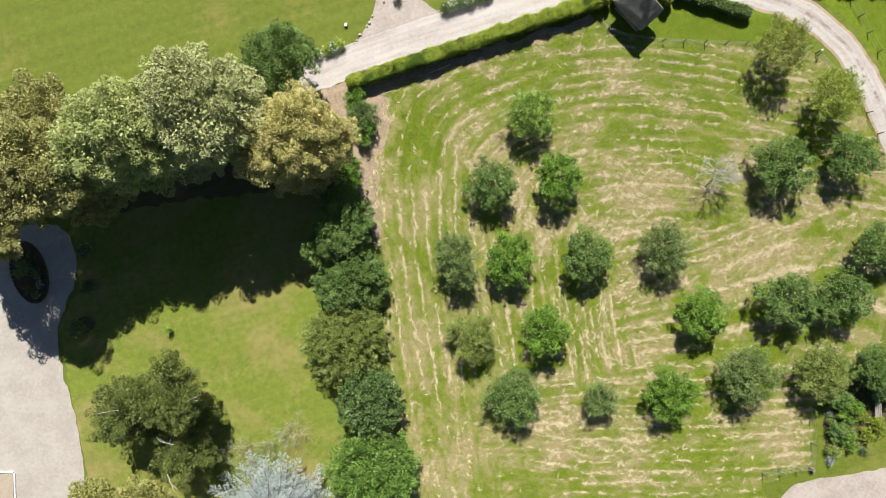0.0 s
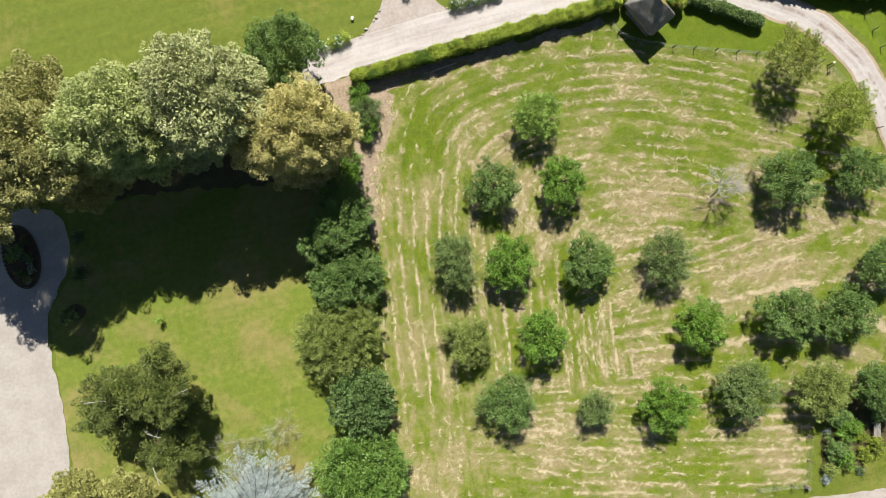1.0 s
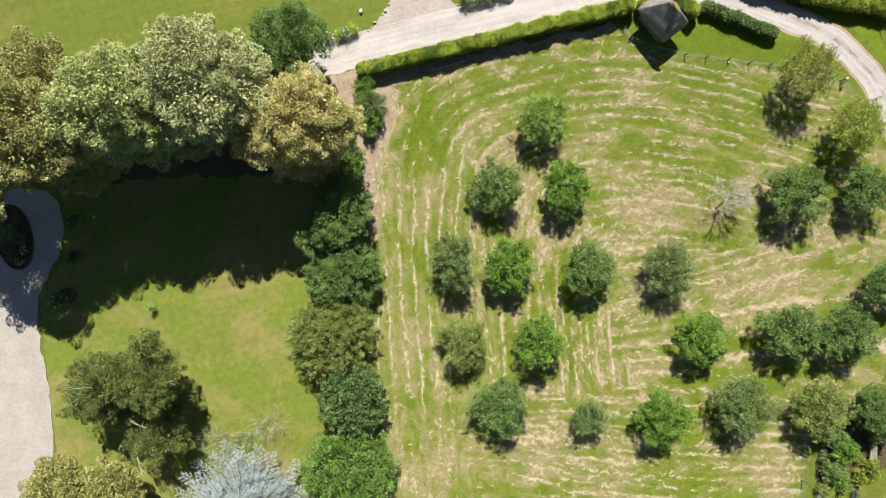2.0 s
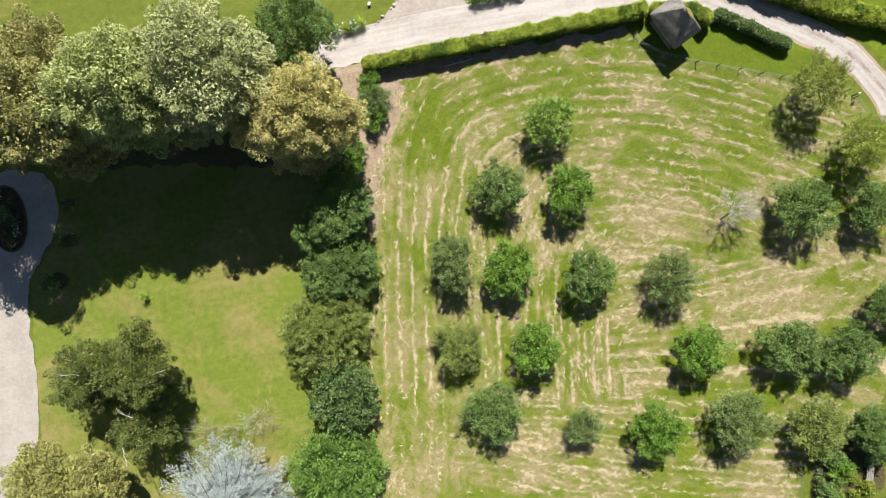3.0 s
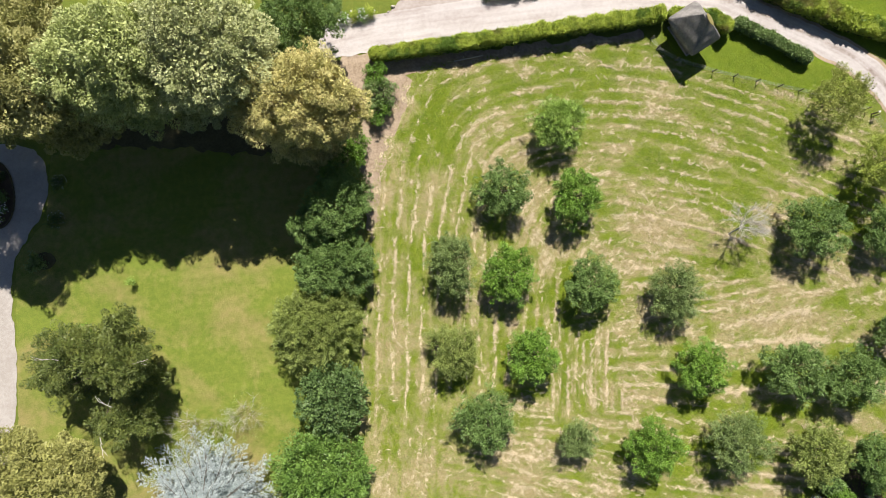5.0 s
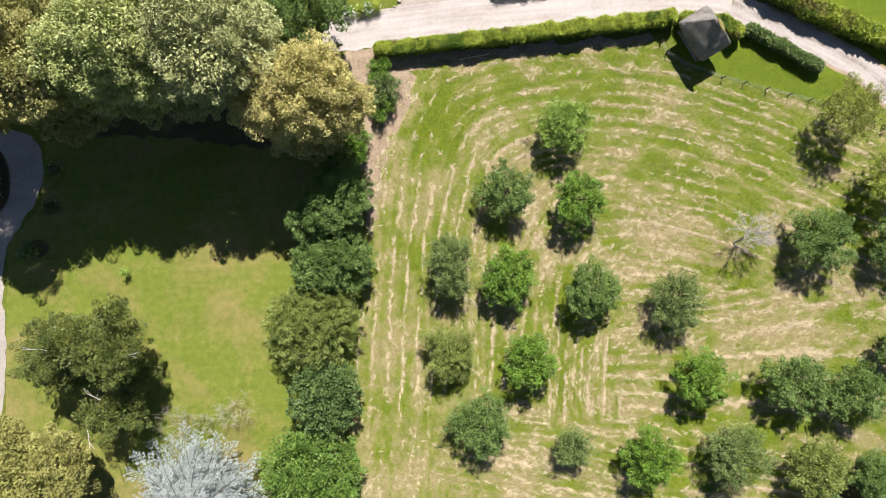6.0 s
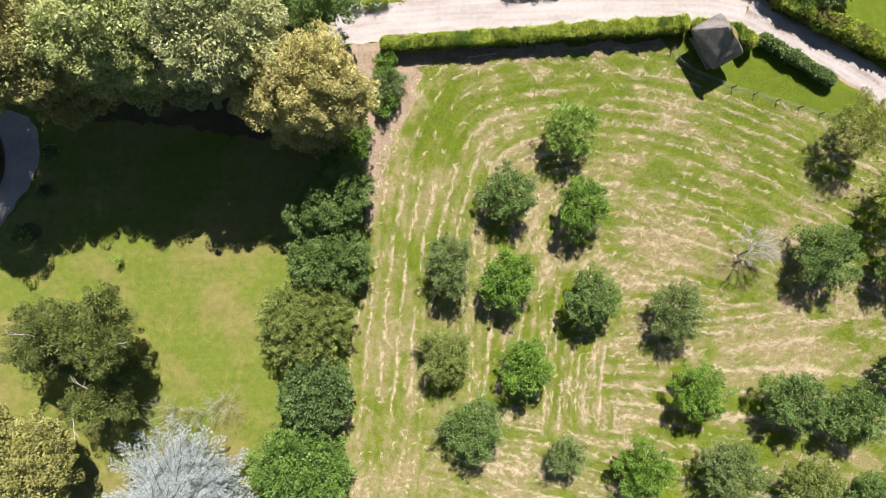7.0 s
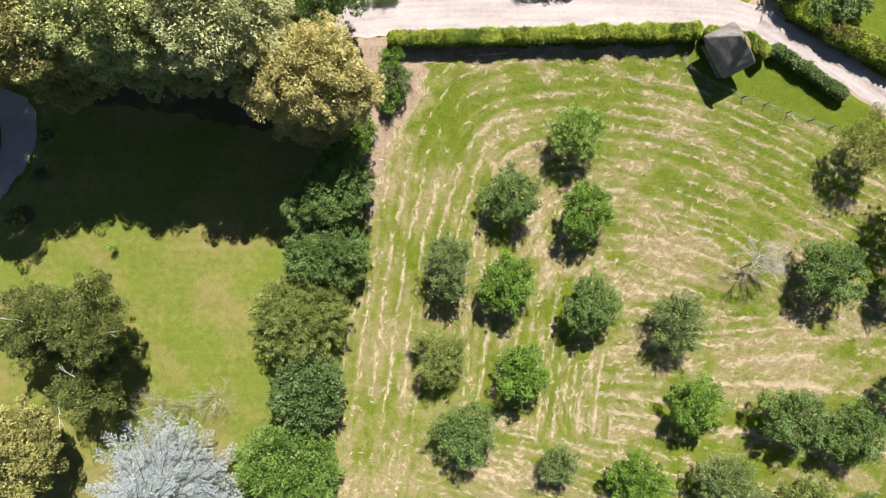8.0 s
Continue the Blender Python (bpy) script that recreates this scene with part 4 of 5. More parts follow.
# Bleached branches that stand out of the evergreen.
dead_wood = bpy.data.objects["evergreen_oak"]
rng = np.random.RandomState(64)
for bx, by, bz, way in ((1.3, -2.2, 6.4, (-0.6, 0.5, 0.35)), (-0.4, -4.6, 5.6, (0.3, -0.6, 0.4)), (-1.0, 2.0, 8.4, (-0.8, 0.2, 0.3)), (3.4, 1.0, 7.0, (0.8, 0.1, 0.3))):
    part("dead_branch", mesh_of("dead_branch", *tubes(bare_lines(rng, (bx, by, bz), way, 1.0, 0.03, 1, 0.5), 5), True), M_DEAD, dead_wood, "bleached bare dead branch")


def hedge(name, line, width, height, leafy, seed, label, density=760, leaf=0.125, wild=0.28):
    """A clipped hedge along a line: an added near-black core that blocks light, and a skin of leaves."""
    rng = np.random.RandomState(seed)
    pts, run = resample([(x, y) for x, y in line], 0.3)
    origin = pts[0].copy()
    ways = unit(np.gradient(pts, axis=0))
    left = np.stack([-ways[:, 1], ways[:, 0]], 1)
    base = empty(name, *origin)

    def skin(k, q):
        """Point and outward way at place k of the line (may be between two) and q from foot (0) over the top to foot (1)."""
        c, w = np.array([np.interp(k, range(len(pts)), pts[:, i]) for i in (0, 1)]).T, np.array([np.interp(k, range(len(pts)), left[:, i]) for i in (0, 1)]).T
        ang = np.pi * (1 - q)
        cx, cz = np.cos(ang), np.sin(ang)
        px, pz = np.sign(cx) * np.abs(cx) ** 0.45 * width / 2, np.abs(cz) ** 0.45 * height
        lump = 1 + wild * np.array([noise.noise(Vector((a * 0.35 + seed, b * 2.2, seed * 1.7))) + 0.5 * noise.noise(Vector((a * 1.1, b * 5, seed))) for a, b in zip(k, q)])
        ends = np.minimum(1, np.sqrt(np.maximum(0.02, np.minimum(k, len(pts) - 1 - k) / 1.6 + 0.15)))
        p = np.stack([c[:, 0] + w[:, 0] * px * lump * ends - origin[0], c[:, 1] + w[:, 1] * px * lump * ends - origin[1], pz * lump * (0.6 + 0.4 * ends)], 1)
        n = unit(np.stack([w[:, 0] * cx * 0.9, w[:, 1] * cx * 0.9, cz], 1))
        return p, n

    rows, cols = len(pts), 9
    kk, qq = np.repeat(np.arange(rows), cols).astype(float), np.tile(np.linspace(0, 1, cols), rows)
    # Solid core hidden under the leaves, added to stop light and darken gaps.
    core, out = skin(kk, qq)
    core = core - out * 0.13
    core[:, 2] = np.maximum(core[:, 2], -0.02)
    faces = [(k * cols + j, k * cols + j + 1, k * cols + cols + j + 1, k * cols + cols + j) for k in range(rows - 1) for j in range(cols - 1)]
    faces += [tuple(range(cols)), tuple(range((rows - 1) * cols, rows * cols))[::-1]]
    part("twig_core", mesh_of("twig_core", core, faces), M_HEDGE_CORE, base, "near-black solid core added to block light under the leaves")
    n = int(density * run[-1] * (width + 1.6 * height))
    u = rng.uniform(-1, 1, n)
    top = 1 - np.arccos(np.sign(u) * np.abs(u) ** 2.2) / np.pi
    p, out = skin(rng.uniform(0, rows - 1, n), np.clip(np.where(rng.rand(n) < 0.62, top, rng.uniform(0.02, 0.98, n)), 0.02, 0.98))
    p = p + out * rng.normal(-0.02, 0.075, (n, 1)) + rng.normal(0, 0.03, (n, 3))
    p[:, 2] = np.maximum(p[:, 2], 0.05)
    size = leaf * rng.uniform(0.6, 1.35, n)
    axis = out * 0.5 + rng.normal(0, 0.8, (n, 3)) + (0, 0, 0.3)
    part("foliage", loose_faces("foliage", leaf_faces(p, axis, out * 0.35 + (0, 0.3, 0.75) + rng.normal(0, 0.32, (n, 3)), size, size * 0.55, rng)), LEAF[leafy], base)
    return tagged(base, label, "hedge")


hedge("hedge", [(-4.4, 17.28), (2.7, 17.4), (9.0, 17.6), (15, 17.78), (21.2, 17.9)], 1.15, 1.4, "hedge", 81, "long clipped light green hedge along the drive")
hedge("hedge", [(21.4, 17.8), (23.6, 17.6), (25.6, 16.7), (26.6, 15.9)], 1.2, 1.5, "hedge", 82, "short light green hedge behind the thatched hut")
hedge("hedge", [(27.1, 16.7), (29.0, 15.45), (31.2, 14.1), (33.2, 12.6)], 0.82, 0.92, "laurel", 83, "rounded dark green laurel hedge beside the lane", leaf=0.19)
hedge("hedge", [(28.2, 20.5), (30.3, 19.0), (33.2, 17.4), (36.7, 15.7), (40.5, 14.1), (46.0, 12.3), (54, 10.3)], 1.5, 1.3, "hedge", 84, "tall unclipped hedge on the far side of the lane", leaf=0.18, wild=0.25)

ROUND = dict(density=9, per=12, leaf=0.2, jitter=0.1, limbs=4, trunk=0.06, fork=0.4, sub=8, sub_size=0.4)
tree("bush", 31.8, 20.4, [(0, 0, 1.1, 2.0, 1.7, 1.2), (1.6, -0.3, 1.0, 1.4, 1.3, 1.1)], "laurel", 91, "large dark green bush at the bend of the lane", "bush", **dict(ROUND, leaf=0.22))
tree("bush", 28.2, 21.8, [(0, 0, 1.2, 1.5, 1.3, 1.4)], "green", 92, "green bush at the drive's edge", "bush", **ROUND)
tree("bush", 37.2, 15.5, [(0, 0, 0.5, 0.7, 0.65, 0.6)], "green", 93, "small round bush in the hedge's shade", "bush", **ROUND)
tree("sapling", -26.9, 0.35, [(0, 0, 0.6, 0.3, 0.3, 0.5)], "fresh", 94, "small light green sapling on the lawn", "sapling", **dict(ROUND, leaf=0.12, trunk=0.02))
tree("bush", -31.3, -3.9, [(0, 0, 0.9, 1.0, 0.9, 0.9)], "bright", 95, "bright green bush beside the evergreen", "bush", **ROUND)
tree("bush", -34.9, 2.9, [(0, 0, 0.5, 0.85, 0.75, 0.6)], "laurel", 96, "grey-green bush in a small round bed", "bush", **ROUND)
for k, (x, y, r, h, kind, label) in enumerate([
        (30.3, -23.2, 1.3, 1.9, "green", "dark green shrub in the garden bed"), (31.3, -24.9, 1.2, 1.5, "bright", "green shrub in the garden bed"),
        (29.8, -26.4, 1.1, 1.2, "green", "leafy green shrub in the garden bed"), (30.6, -27.7, 0.9, 1.0, "bright", "leafy green shrub at the bed's edge"),
        (28.9, -28.3, 0.7, 0.8, "olive", "olive-green low shrub at the bed's edge"), (32.4, -25.9, 0.6, 0.7, "lime", "yellow-leaved low shrub in the bed"),
        (32.4, -28.0, 0.8, 0.6, "lime", "lime-green arching grass-like clump"), (33.6, -27.4, 0.9, 0.7, "lime", "lime-green leafy clump beside the path"), (34.6, -24.0, 1.3, 2.0, "green", "dark green shrub behind the bench"),
        (28.5, -29.2, 0.38, 0.5, "blue", "small silver-leaved shrub beside the path")]):
    tree("shrub", x, y, [(0, 0, h * 0.5, r, r * 0.9, h * 0.55)], kind, 200 + k, label, "shrub", "shrubs of the garden bed", **dict(ROUND, leaf=0.17))


def ball_mesh(name, centres, sizes):
    bm = bmesh.new()
    for c, s in zip(centres, sizes):
        bmesh.ops.create_icosphere(bm, subdivisions=1, radius=s, matrix=Matrix.Translation(c))
    return bm


def flower_shrub(x, y, r, h, leafy, bloom, seed, label, blooms=26, size=0.07):
    """A low shrub set with flower heads."""
    ob = tree("flower_shrub", x, y, [(0, 0, h * 0.5, r, r, h * 0.55)], leafy, seed, label, "flowers", "flowering plants", **dict(ROUND, leaf=0.13, trunk=0.03))
    rng = np.random.RandomState(seed)
    d = unit(np.abs(rng.normal(size=(blooms, 3))) * np.array([1, 1, 1]) * np.where(rng.rand(blooms, 3) < 0.5, -1, 1) * (1, 1, 0) + np.abs(rng.normal(size=(blooms, 3))) * (0, 0, 1))
    heads = part("blooms", ball_mesh("blooms", [tuple(v) for v in d * (r, r, h * 0.6) + (0, 0, h * 0.5)], rng.uniform(size * 0.6, size * 1.2, blooms)), bloom, ob)
    tagged(heads, kind="stuff")
    return ob


for k, (x, y, leafy, bloom, many) in enumerate([(-6.3, 20.85, "bright", M_BLOOM, 22), (-5.3, 20.95, "hedge", M_BLOOM, 3), (-4.7, 21.0, "bright", M_BLOOM, 20), (-4.0, 21.05, "hedge", M_BLOOM, 3),
                                              (6.4, 21.4, "dark", M_BLOOM, 4), (7.1, 21.45, "grey", M_BLOOM, 26), (7.9, 21.45, "dark", M_BLUE_BLOOM, 18), (8.7, 21.45, "grey", M_BLOOM, 24),
                                              (9.6, 21.5, "bright", M_BLOOM, 10), (10.5, 21.5, "dark", M_BLUE_BLOOM, 16)]):
    flower_shrub(x, y, 0.52, 0.75, leafy, bloom, 120 + k, "low green shrub beside the drive" if many < 5 else "low flowering shrub beside the drive", many)
flower_shrub(31.7, -29.3, 0.4, 0.4, "dark", M_BLUE_BLOOM, 140, "clump of dark blue lavender-like flowers", 40, 0.03)
flower_shrub(29.6, -25.0, 0.4, 0.5, "grey", M_BLUE_BLOOM, 141, "clump of violet flowers in the bed", 30, 0.03)
flower_shrub(2.4, 23.7, 0.4, 0.6, "dark", M_BLUE_BLOOM, 142, "dark flowering plant in the drive's mouth", 16)

# The oval island bed in the forecourt, and the small beds on the lawn.
OVAL = (-38.1, 9.2, 1.65, 2.95)
ring = [(OVAL[0] + OVAL[2] * math.cos(a), OVAL[1] + OVAL[3] * math.sin(a)) for a in np.linspace(0, 2 * math.pi, 28, endpoint=False)]
sheet("bed_island", ring, 0.06, M_SOIL, 0.04, "oval island bed of dark soil in the gravel")
edging = empty("bed_edging", OVAL[0], OVAL[1])
rng = np.random.RandomState(150)
stone = box(0.30, 0.14, 0.13, 0.03)
stone_me = bpy.data.meshes.new("stone")
stone.to_mesh(stone_me)
stone.free()
for a in np.linspace(0, 2 * math.pi, 46, endpoint=False):
    part("stone", stone_me, M_SHADE_EARTH, edging, at=pose(OVAL[2] * math.cos(a), OVAL[3] * math.sin(a), 0.09 + rng.uniform(-0.01, 0.02), 0, 0,
         math.degrees(math.atan2(OVAL[3] * math.cos(a), -OVAL[2] * math.sin(a))) + rng.uniform(-5, 5)))
tagged(edging, "ring of dark edging stones round the oval bed", "edging")
for k, (dx, dy, r, h, leafy, bloom, many) in enumerate([(-0.5, 2.2, 0.55, 0.6, "grey", M_BLOOM, 60), (0.0, 0.6, 0.7, 0.9, "green", M_BLOOM, 3), (-0.8, 0.1, 0.5, 0.5, "lime", M_BLOOM, 3), (0.8, 1.4, 0.5, 0.5, "dark", M_PINK_BLOOM, 4),
                                                     (0.7, -0.4, 0.5, 0.5, "green", M_BLOOM, 6), (0.75, -1.4, 0.4, 0.4, "green", M_BLOOM, 30), (-0.3, -1.5, 0.55, 0.5, "dark", M_PINK_BLOOM, 5), (0.1, -2.2, 0.4, 0.35, "olive", M_BLOOM, 8)]):
    flower_shrub(OVAL[0] + dx, OVAL[1] + dy, r, h, leafy, bloom, 160 + k, "low garden plant in the island bed" if many < 20 else "white-flowering plant in the island bed", many, 0.05)
for k, (x, y, r, bloom) in enumerate([(-32.4, 9.6, 0.7, M_BLOOM), (-33.0, 6.4, 0.8, M_BLOOM)]):
    flower_shrub(x, y, r, 0.35, "dark", bloom, 175 + k, "low white-flowering plant on the shaded lawn", 34, 0.035)
# Takes the shaded earth colour because the bed lies in shade.
sheet("bed_round", [(-34.6 + 1.05 * math.cos(a), 2.95 + 0.85 * math.sin(a)) for a in np.linspace(0, 6.28, 18, endpoint=False)], 0.05, M_SHADE_EARTH, 0.1, "small round bed of reddish earth, darkened with shade in its colour")


def rock(x, y, size, seed, label="pale stone marking the drive's edge", name="stone_marker"):
    rng = np.random.RandomState(seed)
    bm = bmesh.new()
    bmesh.ops.create_icosphere(bm, subdivisions=2, radius=1)
    for v in bm.verts:
        v.co *= 1 + 0.35 * noise.noise(v.co * 1.3 + Vector((seed, 0, 0)))
        v.co = Vector((v.co.x * size, v.co.y * size * rng.uniform(0.65, 0.7), max(v.co.z, -0.5) * size * 0.6))
    return tagged(part(name, bm, M_STONE, at=pose(x, y, 0.03 + size * 0.25, 0, 0, rng.uniform(0, 180))), label, "stone", "stones along the drive")


for k, (x, y, s) in enumerate([(-0.35, 22.85, 0.15), (-0.8, 22.35, 0.2), (-1.1, 22.1, 0.14), (-1.95, 21.5, 0.19), (-2.4, 21.1, 0.13), (-2.7, 20.9, 0.1), (4.7, 23.0, 0.15), (5.75, 21.5, 0.13), (1.1, 23.9, 0.18), (-32.75, -3.85, 0.10), (-32.9, -12.9, 0.13)]):
    rock(x, y, s, 300 + k, "pale stone marking the drive's edge" if k < 9 else "small pale stone on the lawn")

# Low white kerb with paving at the edge of the forecourt.
kerb = empty("kerb", -44.9, -8.3, 0.0, -15)
part("kerb_stone", box(7.0, 0.13, 0.14, 0.02, (-3.5, 0, 0.09)), M_WHITE, kerb)
part("kerb_stone", box(0.13, 9.0, 0.14, 0.02, (0.1, -4.6, 0.09)), M_WHITE, kerb)
part("paving", box(6.9, 8.9, 0.05, 0.01, (-3.55, -4.65, 0.05)), M_PAVING, kerb, "tan paving inside the kerb")
tagged(kerb, "low white kerb round tan paving beside the gravel", "kerb")

# White marker block in the north field, white bench behind the large trees.
tagged(part("marker_block", box(0.26, 0.34, 0.26, 0.03, (0, 0, 0.13)), M_WHITE, at=pose(-2.95, 22.75, 0, 0, 0, -20)), "small white block standing on the grass", "marker")
bench = empty("garden_bench", -28.4, 22.8, 0, -12)
for k in range(4):
    part("slat", box(1.5, 0.10, 0.03, 0.008, (0, -0.18 + 0.12 * k, 0.45)), M_WHITE, bench)
for k in range(2):
    part("backrest_slat", box(1.5, 0.03, 0.12, 0.008, (0, 0.28, 0.62 + 0.18 * k)), M_WHITE, bench)
for sx in (-0.65, 0.65):
    part("leg", box(0.07, 0.5, 0.43, 0.01, (sx, 0, 0.215)), M_WHITE, bench)
    part("back_post", box(0.07, 0.05, 0.9, 0.01, (sx, 0.32, 0.45)), M_WHITE, bench)
tagged(bench, "white-painted garden bench on the grass behind trees", "bench")
seat = empty("plank_bench", 34.0, -25.9, 0, 75)
for k in range(4):
    part("plank", box(1.3, 0.14, 0.04, 0.008, (0, -0.24 + 0.16 * k, 0.5)), M_TIMBER, seat)
for sx in (-0.5, 0.5):
    part("leg", box(0.08, 0.5, 0.48, 0.01, (sx, 0, 0.24)), M_TIMBER, seat)
tagged(seat, "weathered grey plank bench among the shrubs", "bench")
stump = bmesh.new()
bmesh.ops.create_cone(stump, segments=10, radius1=0.2, radius2=0.16, depth=0.5, cap_ends=True, matrix=Matrix.Translation((0, 0, 0.25)))
bmesh.ops.bevel(stump, geom=stump.edges[:], offset=0.02, segments=1, affect="EDGES")
tagged(part("log_stump", stump, M_TIMBER, at=pose(26.7, -29.6, 0)), "pale sawn log stump beside the path", "stump")
rail = bmesh.new()
bmesh.ops.create_cone(rail, segments=8, radius1=0.05, radius2=0.04, depth=2.6, cap_ends=True, matrix=Matrix.Rotation(radians(90), 4, "Y"))
tagged(part("rail", rail, M_DEAD, at=pose(4.05, 16.25, 0.16, 0, -3, 4)), "bleached wooden rail lying at the hedge's foot", "rail")


# ---- fences ----
def fence(posts, height, label, seed, wires=4, netting=True):
    rng = np.random.RandomState(seed)
    base = empty("wire_fence", posts[0][0], posts[0][1])
    post_me = bpy.data.meshes.new("post")
    bm = bmesh.new()
    bmesh.ops.create_cone(bm, segments=8, radius1=0.05, radius2=0.042, depth=height + 0.25, cap_ends=True, matrix=Matrix.Translation((0, 0, height / 2 - 0.05)))
    bmesh.ops.bevel(bm, geom=[e for e in bm.edges if e.calc_face_angle(0) > 1], offset=0.012, segments=1, affect="EDGES")
    bm.to_mesh(post_me)
    bm.free()
    for x, y in posts:
        part("post", post_me, M_POST, base, at=pose(x - posts[0][0], y - posts[0][1], 0, rng.uniform(-4, 4), rng.uniform(-4, 4), rng.uniform(0, 90)))
    pts = np.array(posts) - posts[0]
    for k in range(wires):
        z = height * (0.12 + 0.82 * k / max(1, wires - 1))
        line = [((*p, z + rng.uniform(-0.01, 0.01)), 0.003) for p in pts]
        part("wire", mesh_of("wire", *tubes([line], 4)), M_WIRE, base)
    if netting:
        dense, _ = resample(pts, 0.18)
        lines = [[((*p, 0.06), 0.002), ((*p, height * 0.93), 0.002)] for p in dense]
        lines += [[((*p, z), 0.002) for p in pts] for z in np.linspace(0.06, height * 0.9, 9)]
        part("netting", mesh_of("netting", *tubes(lines, 3)), M_WIRE, base)
    return tagged(base, label, "fence")


fence([(20.0, 16.2), (20.4, 15.2), (21.9, 14.1), (23.5, 13.4), (25.0, 12.75), (26.8, 12.1), (28.7, 11.45), (30.55, 10.8), (32.3, 10.2), (34.2, 9.5), (36.0, 8.8), (37.8, 8.0)], 0.75, "wire netting fence on weathered posts along the meadow", 401)
fence([(38.5, 7.3), (40.0, 4.2), (40.9, 2.4), (41.3, 0.8), (41.7, -1.4), (41.9, -3.8), (41.9, -6.2), (41.8, -8.6)], 0.75, "wire fence on weathered posts beside the lane", 402)
fence([(42.9, 11.3), (43.2, 9.6), (43.5, 7.9), (43.9, 5.9), (44.2, 3.6), (44.4, 1.2)], 0.75, "wire fence across the lane in lush grass", 403, 3, False)
fence([(22.2, -28.6), (23.8, -28.8), (25.4, -29.0), (26.5, -29.3), (27.4, -27.2), (27.9, -24.9)], 1.0, "low wire fence at the meadow's corner", 404)
gate_post = empty("gate_post", 25.9, 17.2)
part("post", box(0.2, 0.2, 1.2, 0.02, (0, 0, 0.6)), M_TIMBER, gate_post)
part("cap", box(0.27, 0.27, 0.06, 0.015, (0, 0, 1.23)), M_WHITE, gate_post, "pale post cap")
tagged(gate_post, "timber gate post with a pale cap", "gate post")
for k, (x, y) in enumerate([(38.35, 7.5)]):
    box_ob = empty("post_box", x, y)
    part("post", box(0.1, 0.1, 0.9, 0.015, (0, 0, 0.45)), M_POST, box_ob)
    part("case", box(0.2, 0.15, 0.15, 0.03, (0, 0, 0.94)), M_WHITE, box_ob, "white box")
    tagged(box_ob, "white box mounted on a post at the fence end", "box")


# ---- the thatched hut ----
hut = empty("thatched_hut", 22.9, 16.0, 0, -63.5)
LONG, SHORT, EAVE, PEAK = 1.9, 1.47, 2.05, 4.4


def roof_mesh(seed):
    verts, faces = [], []
    around, up = 72, 14
    rng = np.random.RandomState(seed)
    for j in range(up + 3):
        for i in range(around):
            a = 2 * math.pi * i / around
            c, s = math.cos(a), math.sin(a)
            bx, by = math.copysign(abs(c) ** 0.13, c) * LONG, math.copysign(abs(s) ** 0.13, s) * SHORT
            t = max(0, (j - 2)) / up
            rx = max(-0.3, min(0.3, bx * 0.5))
            x, y = bx + (rx - bx) * t, by * (1 - t) + math.copysign(0.05, s) * t
            z = EAVE + (PEAK - EAVE) * (t ** 0.92)
            if j == 0:
                x, y, z = bx * 0.80, by * 0.78, EAVE - 0.10
            elif j == 1:
                x, y, z = bx * 0.97, by * 0.97, EAVE - 0.16
            n = noise.noise(Vector((x * 2.2, y * 2.2, z * 1.1))) * 0.06 + rng.uniform(-0.014, 0.014)
            verts.append((x, y, z + n))
    for j in range(up + 2):
        for i in range(around):
            a, b = j * around + i, j * around + (i + 1) % around
            faces.append((a, b, b + around, a + around))
    faces.append(tuple((up + 2) * around + i for i in range(around)))
    return mesh_of("thatch_roof", verts, faces, True)


part("thatch_roof", roof_mesh(5), M_THATCH, hut, "dark grey weathered thatch")
cap = box(0.75, 0.36, 0.14, 0.05, (0, 0, 0), 2)
for v in cap.verts:
    v.co.z -= abs(v.co.y) * 0.7
part("ridge_cap", cap, M_THATCH, hut, at=pose(0, 0, PEAK + 0.04))
moss = bmesh.new()
bmesh.ops.create_icosphere(moss, subdivisions=3, radius=1)
for v in moss.verts:
    k = 1 + 0.3 * noise.noise(v.co * 2.3)
    v.co = Vector((v.co.x * 0.5 * k, v.co.y * 0.22 * k, v.co.z * 0.05 * k))
part("moss_patch", moss, M_MOSS, hut, "patch of dry yellowish moss", at=pose(0.30, 0.10, PEAK + 0.03, -22, 12, 0))
WX, WY = LONG - 0.55, SHORT - 0.85
for sy in (-1, 1):
    part("wall_panel", box(2 * WX - 0.12, 0.10, EAVE - 0.25, 0.01, (0, sy * WY, (EAVE - 0.25) / 2 + 0.1)), M_TIMBER, hut)
for sx in (-1, 1):
    part("wall_panel", box(0.10, 2 * WY - 0.12, EAVE - 0.25, 0.01, (sx * WX, 0, (EAVE - 0.25) / 2 + 0.1)), M_TIMBER, hut)
for sx in (-1, 1):
    for sy in (-1, 1):
        part("corner_post", box(0.15, 0.15, EAVE, 0.02, (sx * WX, sy * WY, EAVE / 2)), M_POST, hut)
part("floor_sill", box(2 * WX + 0.3, 2 * WY + 0.3, 0.12, 0.02, (0, 0, 0.06)), M_STONE, hut)
glass = bpy.data.materials.new("window_glass")
glass.use_nodes = True
glass.node_tree.nodes["Principled BSDF"].inputs["Base Color"].default_value = (0.03, 0.035, 0.04, 1)
glass.node_tree.nodes["Principled BSDF"].inputs["Roughness"].default_value = 0.08
for sx in (-0.55, 0.6):
    window = part("window", box(0.86, 0.06, 0.86, 0.01, (sx, -WY - 0.075, 1.35)), M_WHITE, hut, "pale painted window frame")
    for px in (-0.2, 0.2):
        part("pane", box(0.34, 0.02, 0.74, 0.004, (sx + px, -WY - 0.11, 1.35)), glass, window)
    part("sill", box(1.0, 0.18, 0.05, 0.01, (sx, -WY - 0.14, 0.88)), M_WHITE, window)
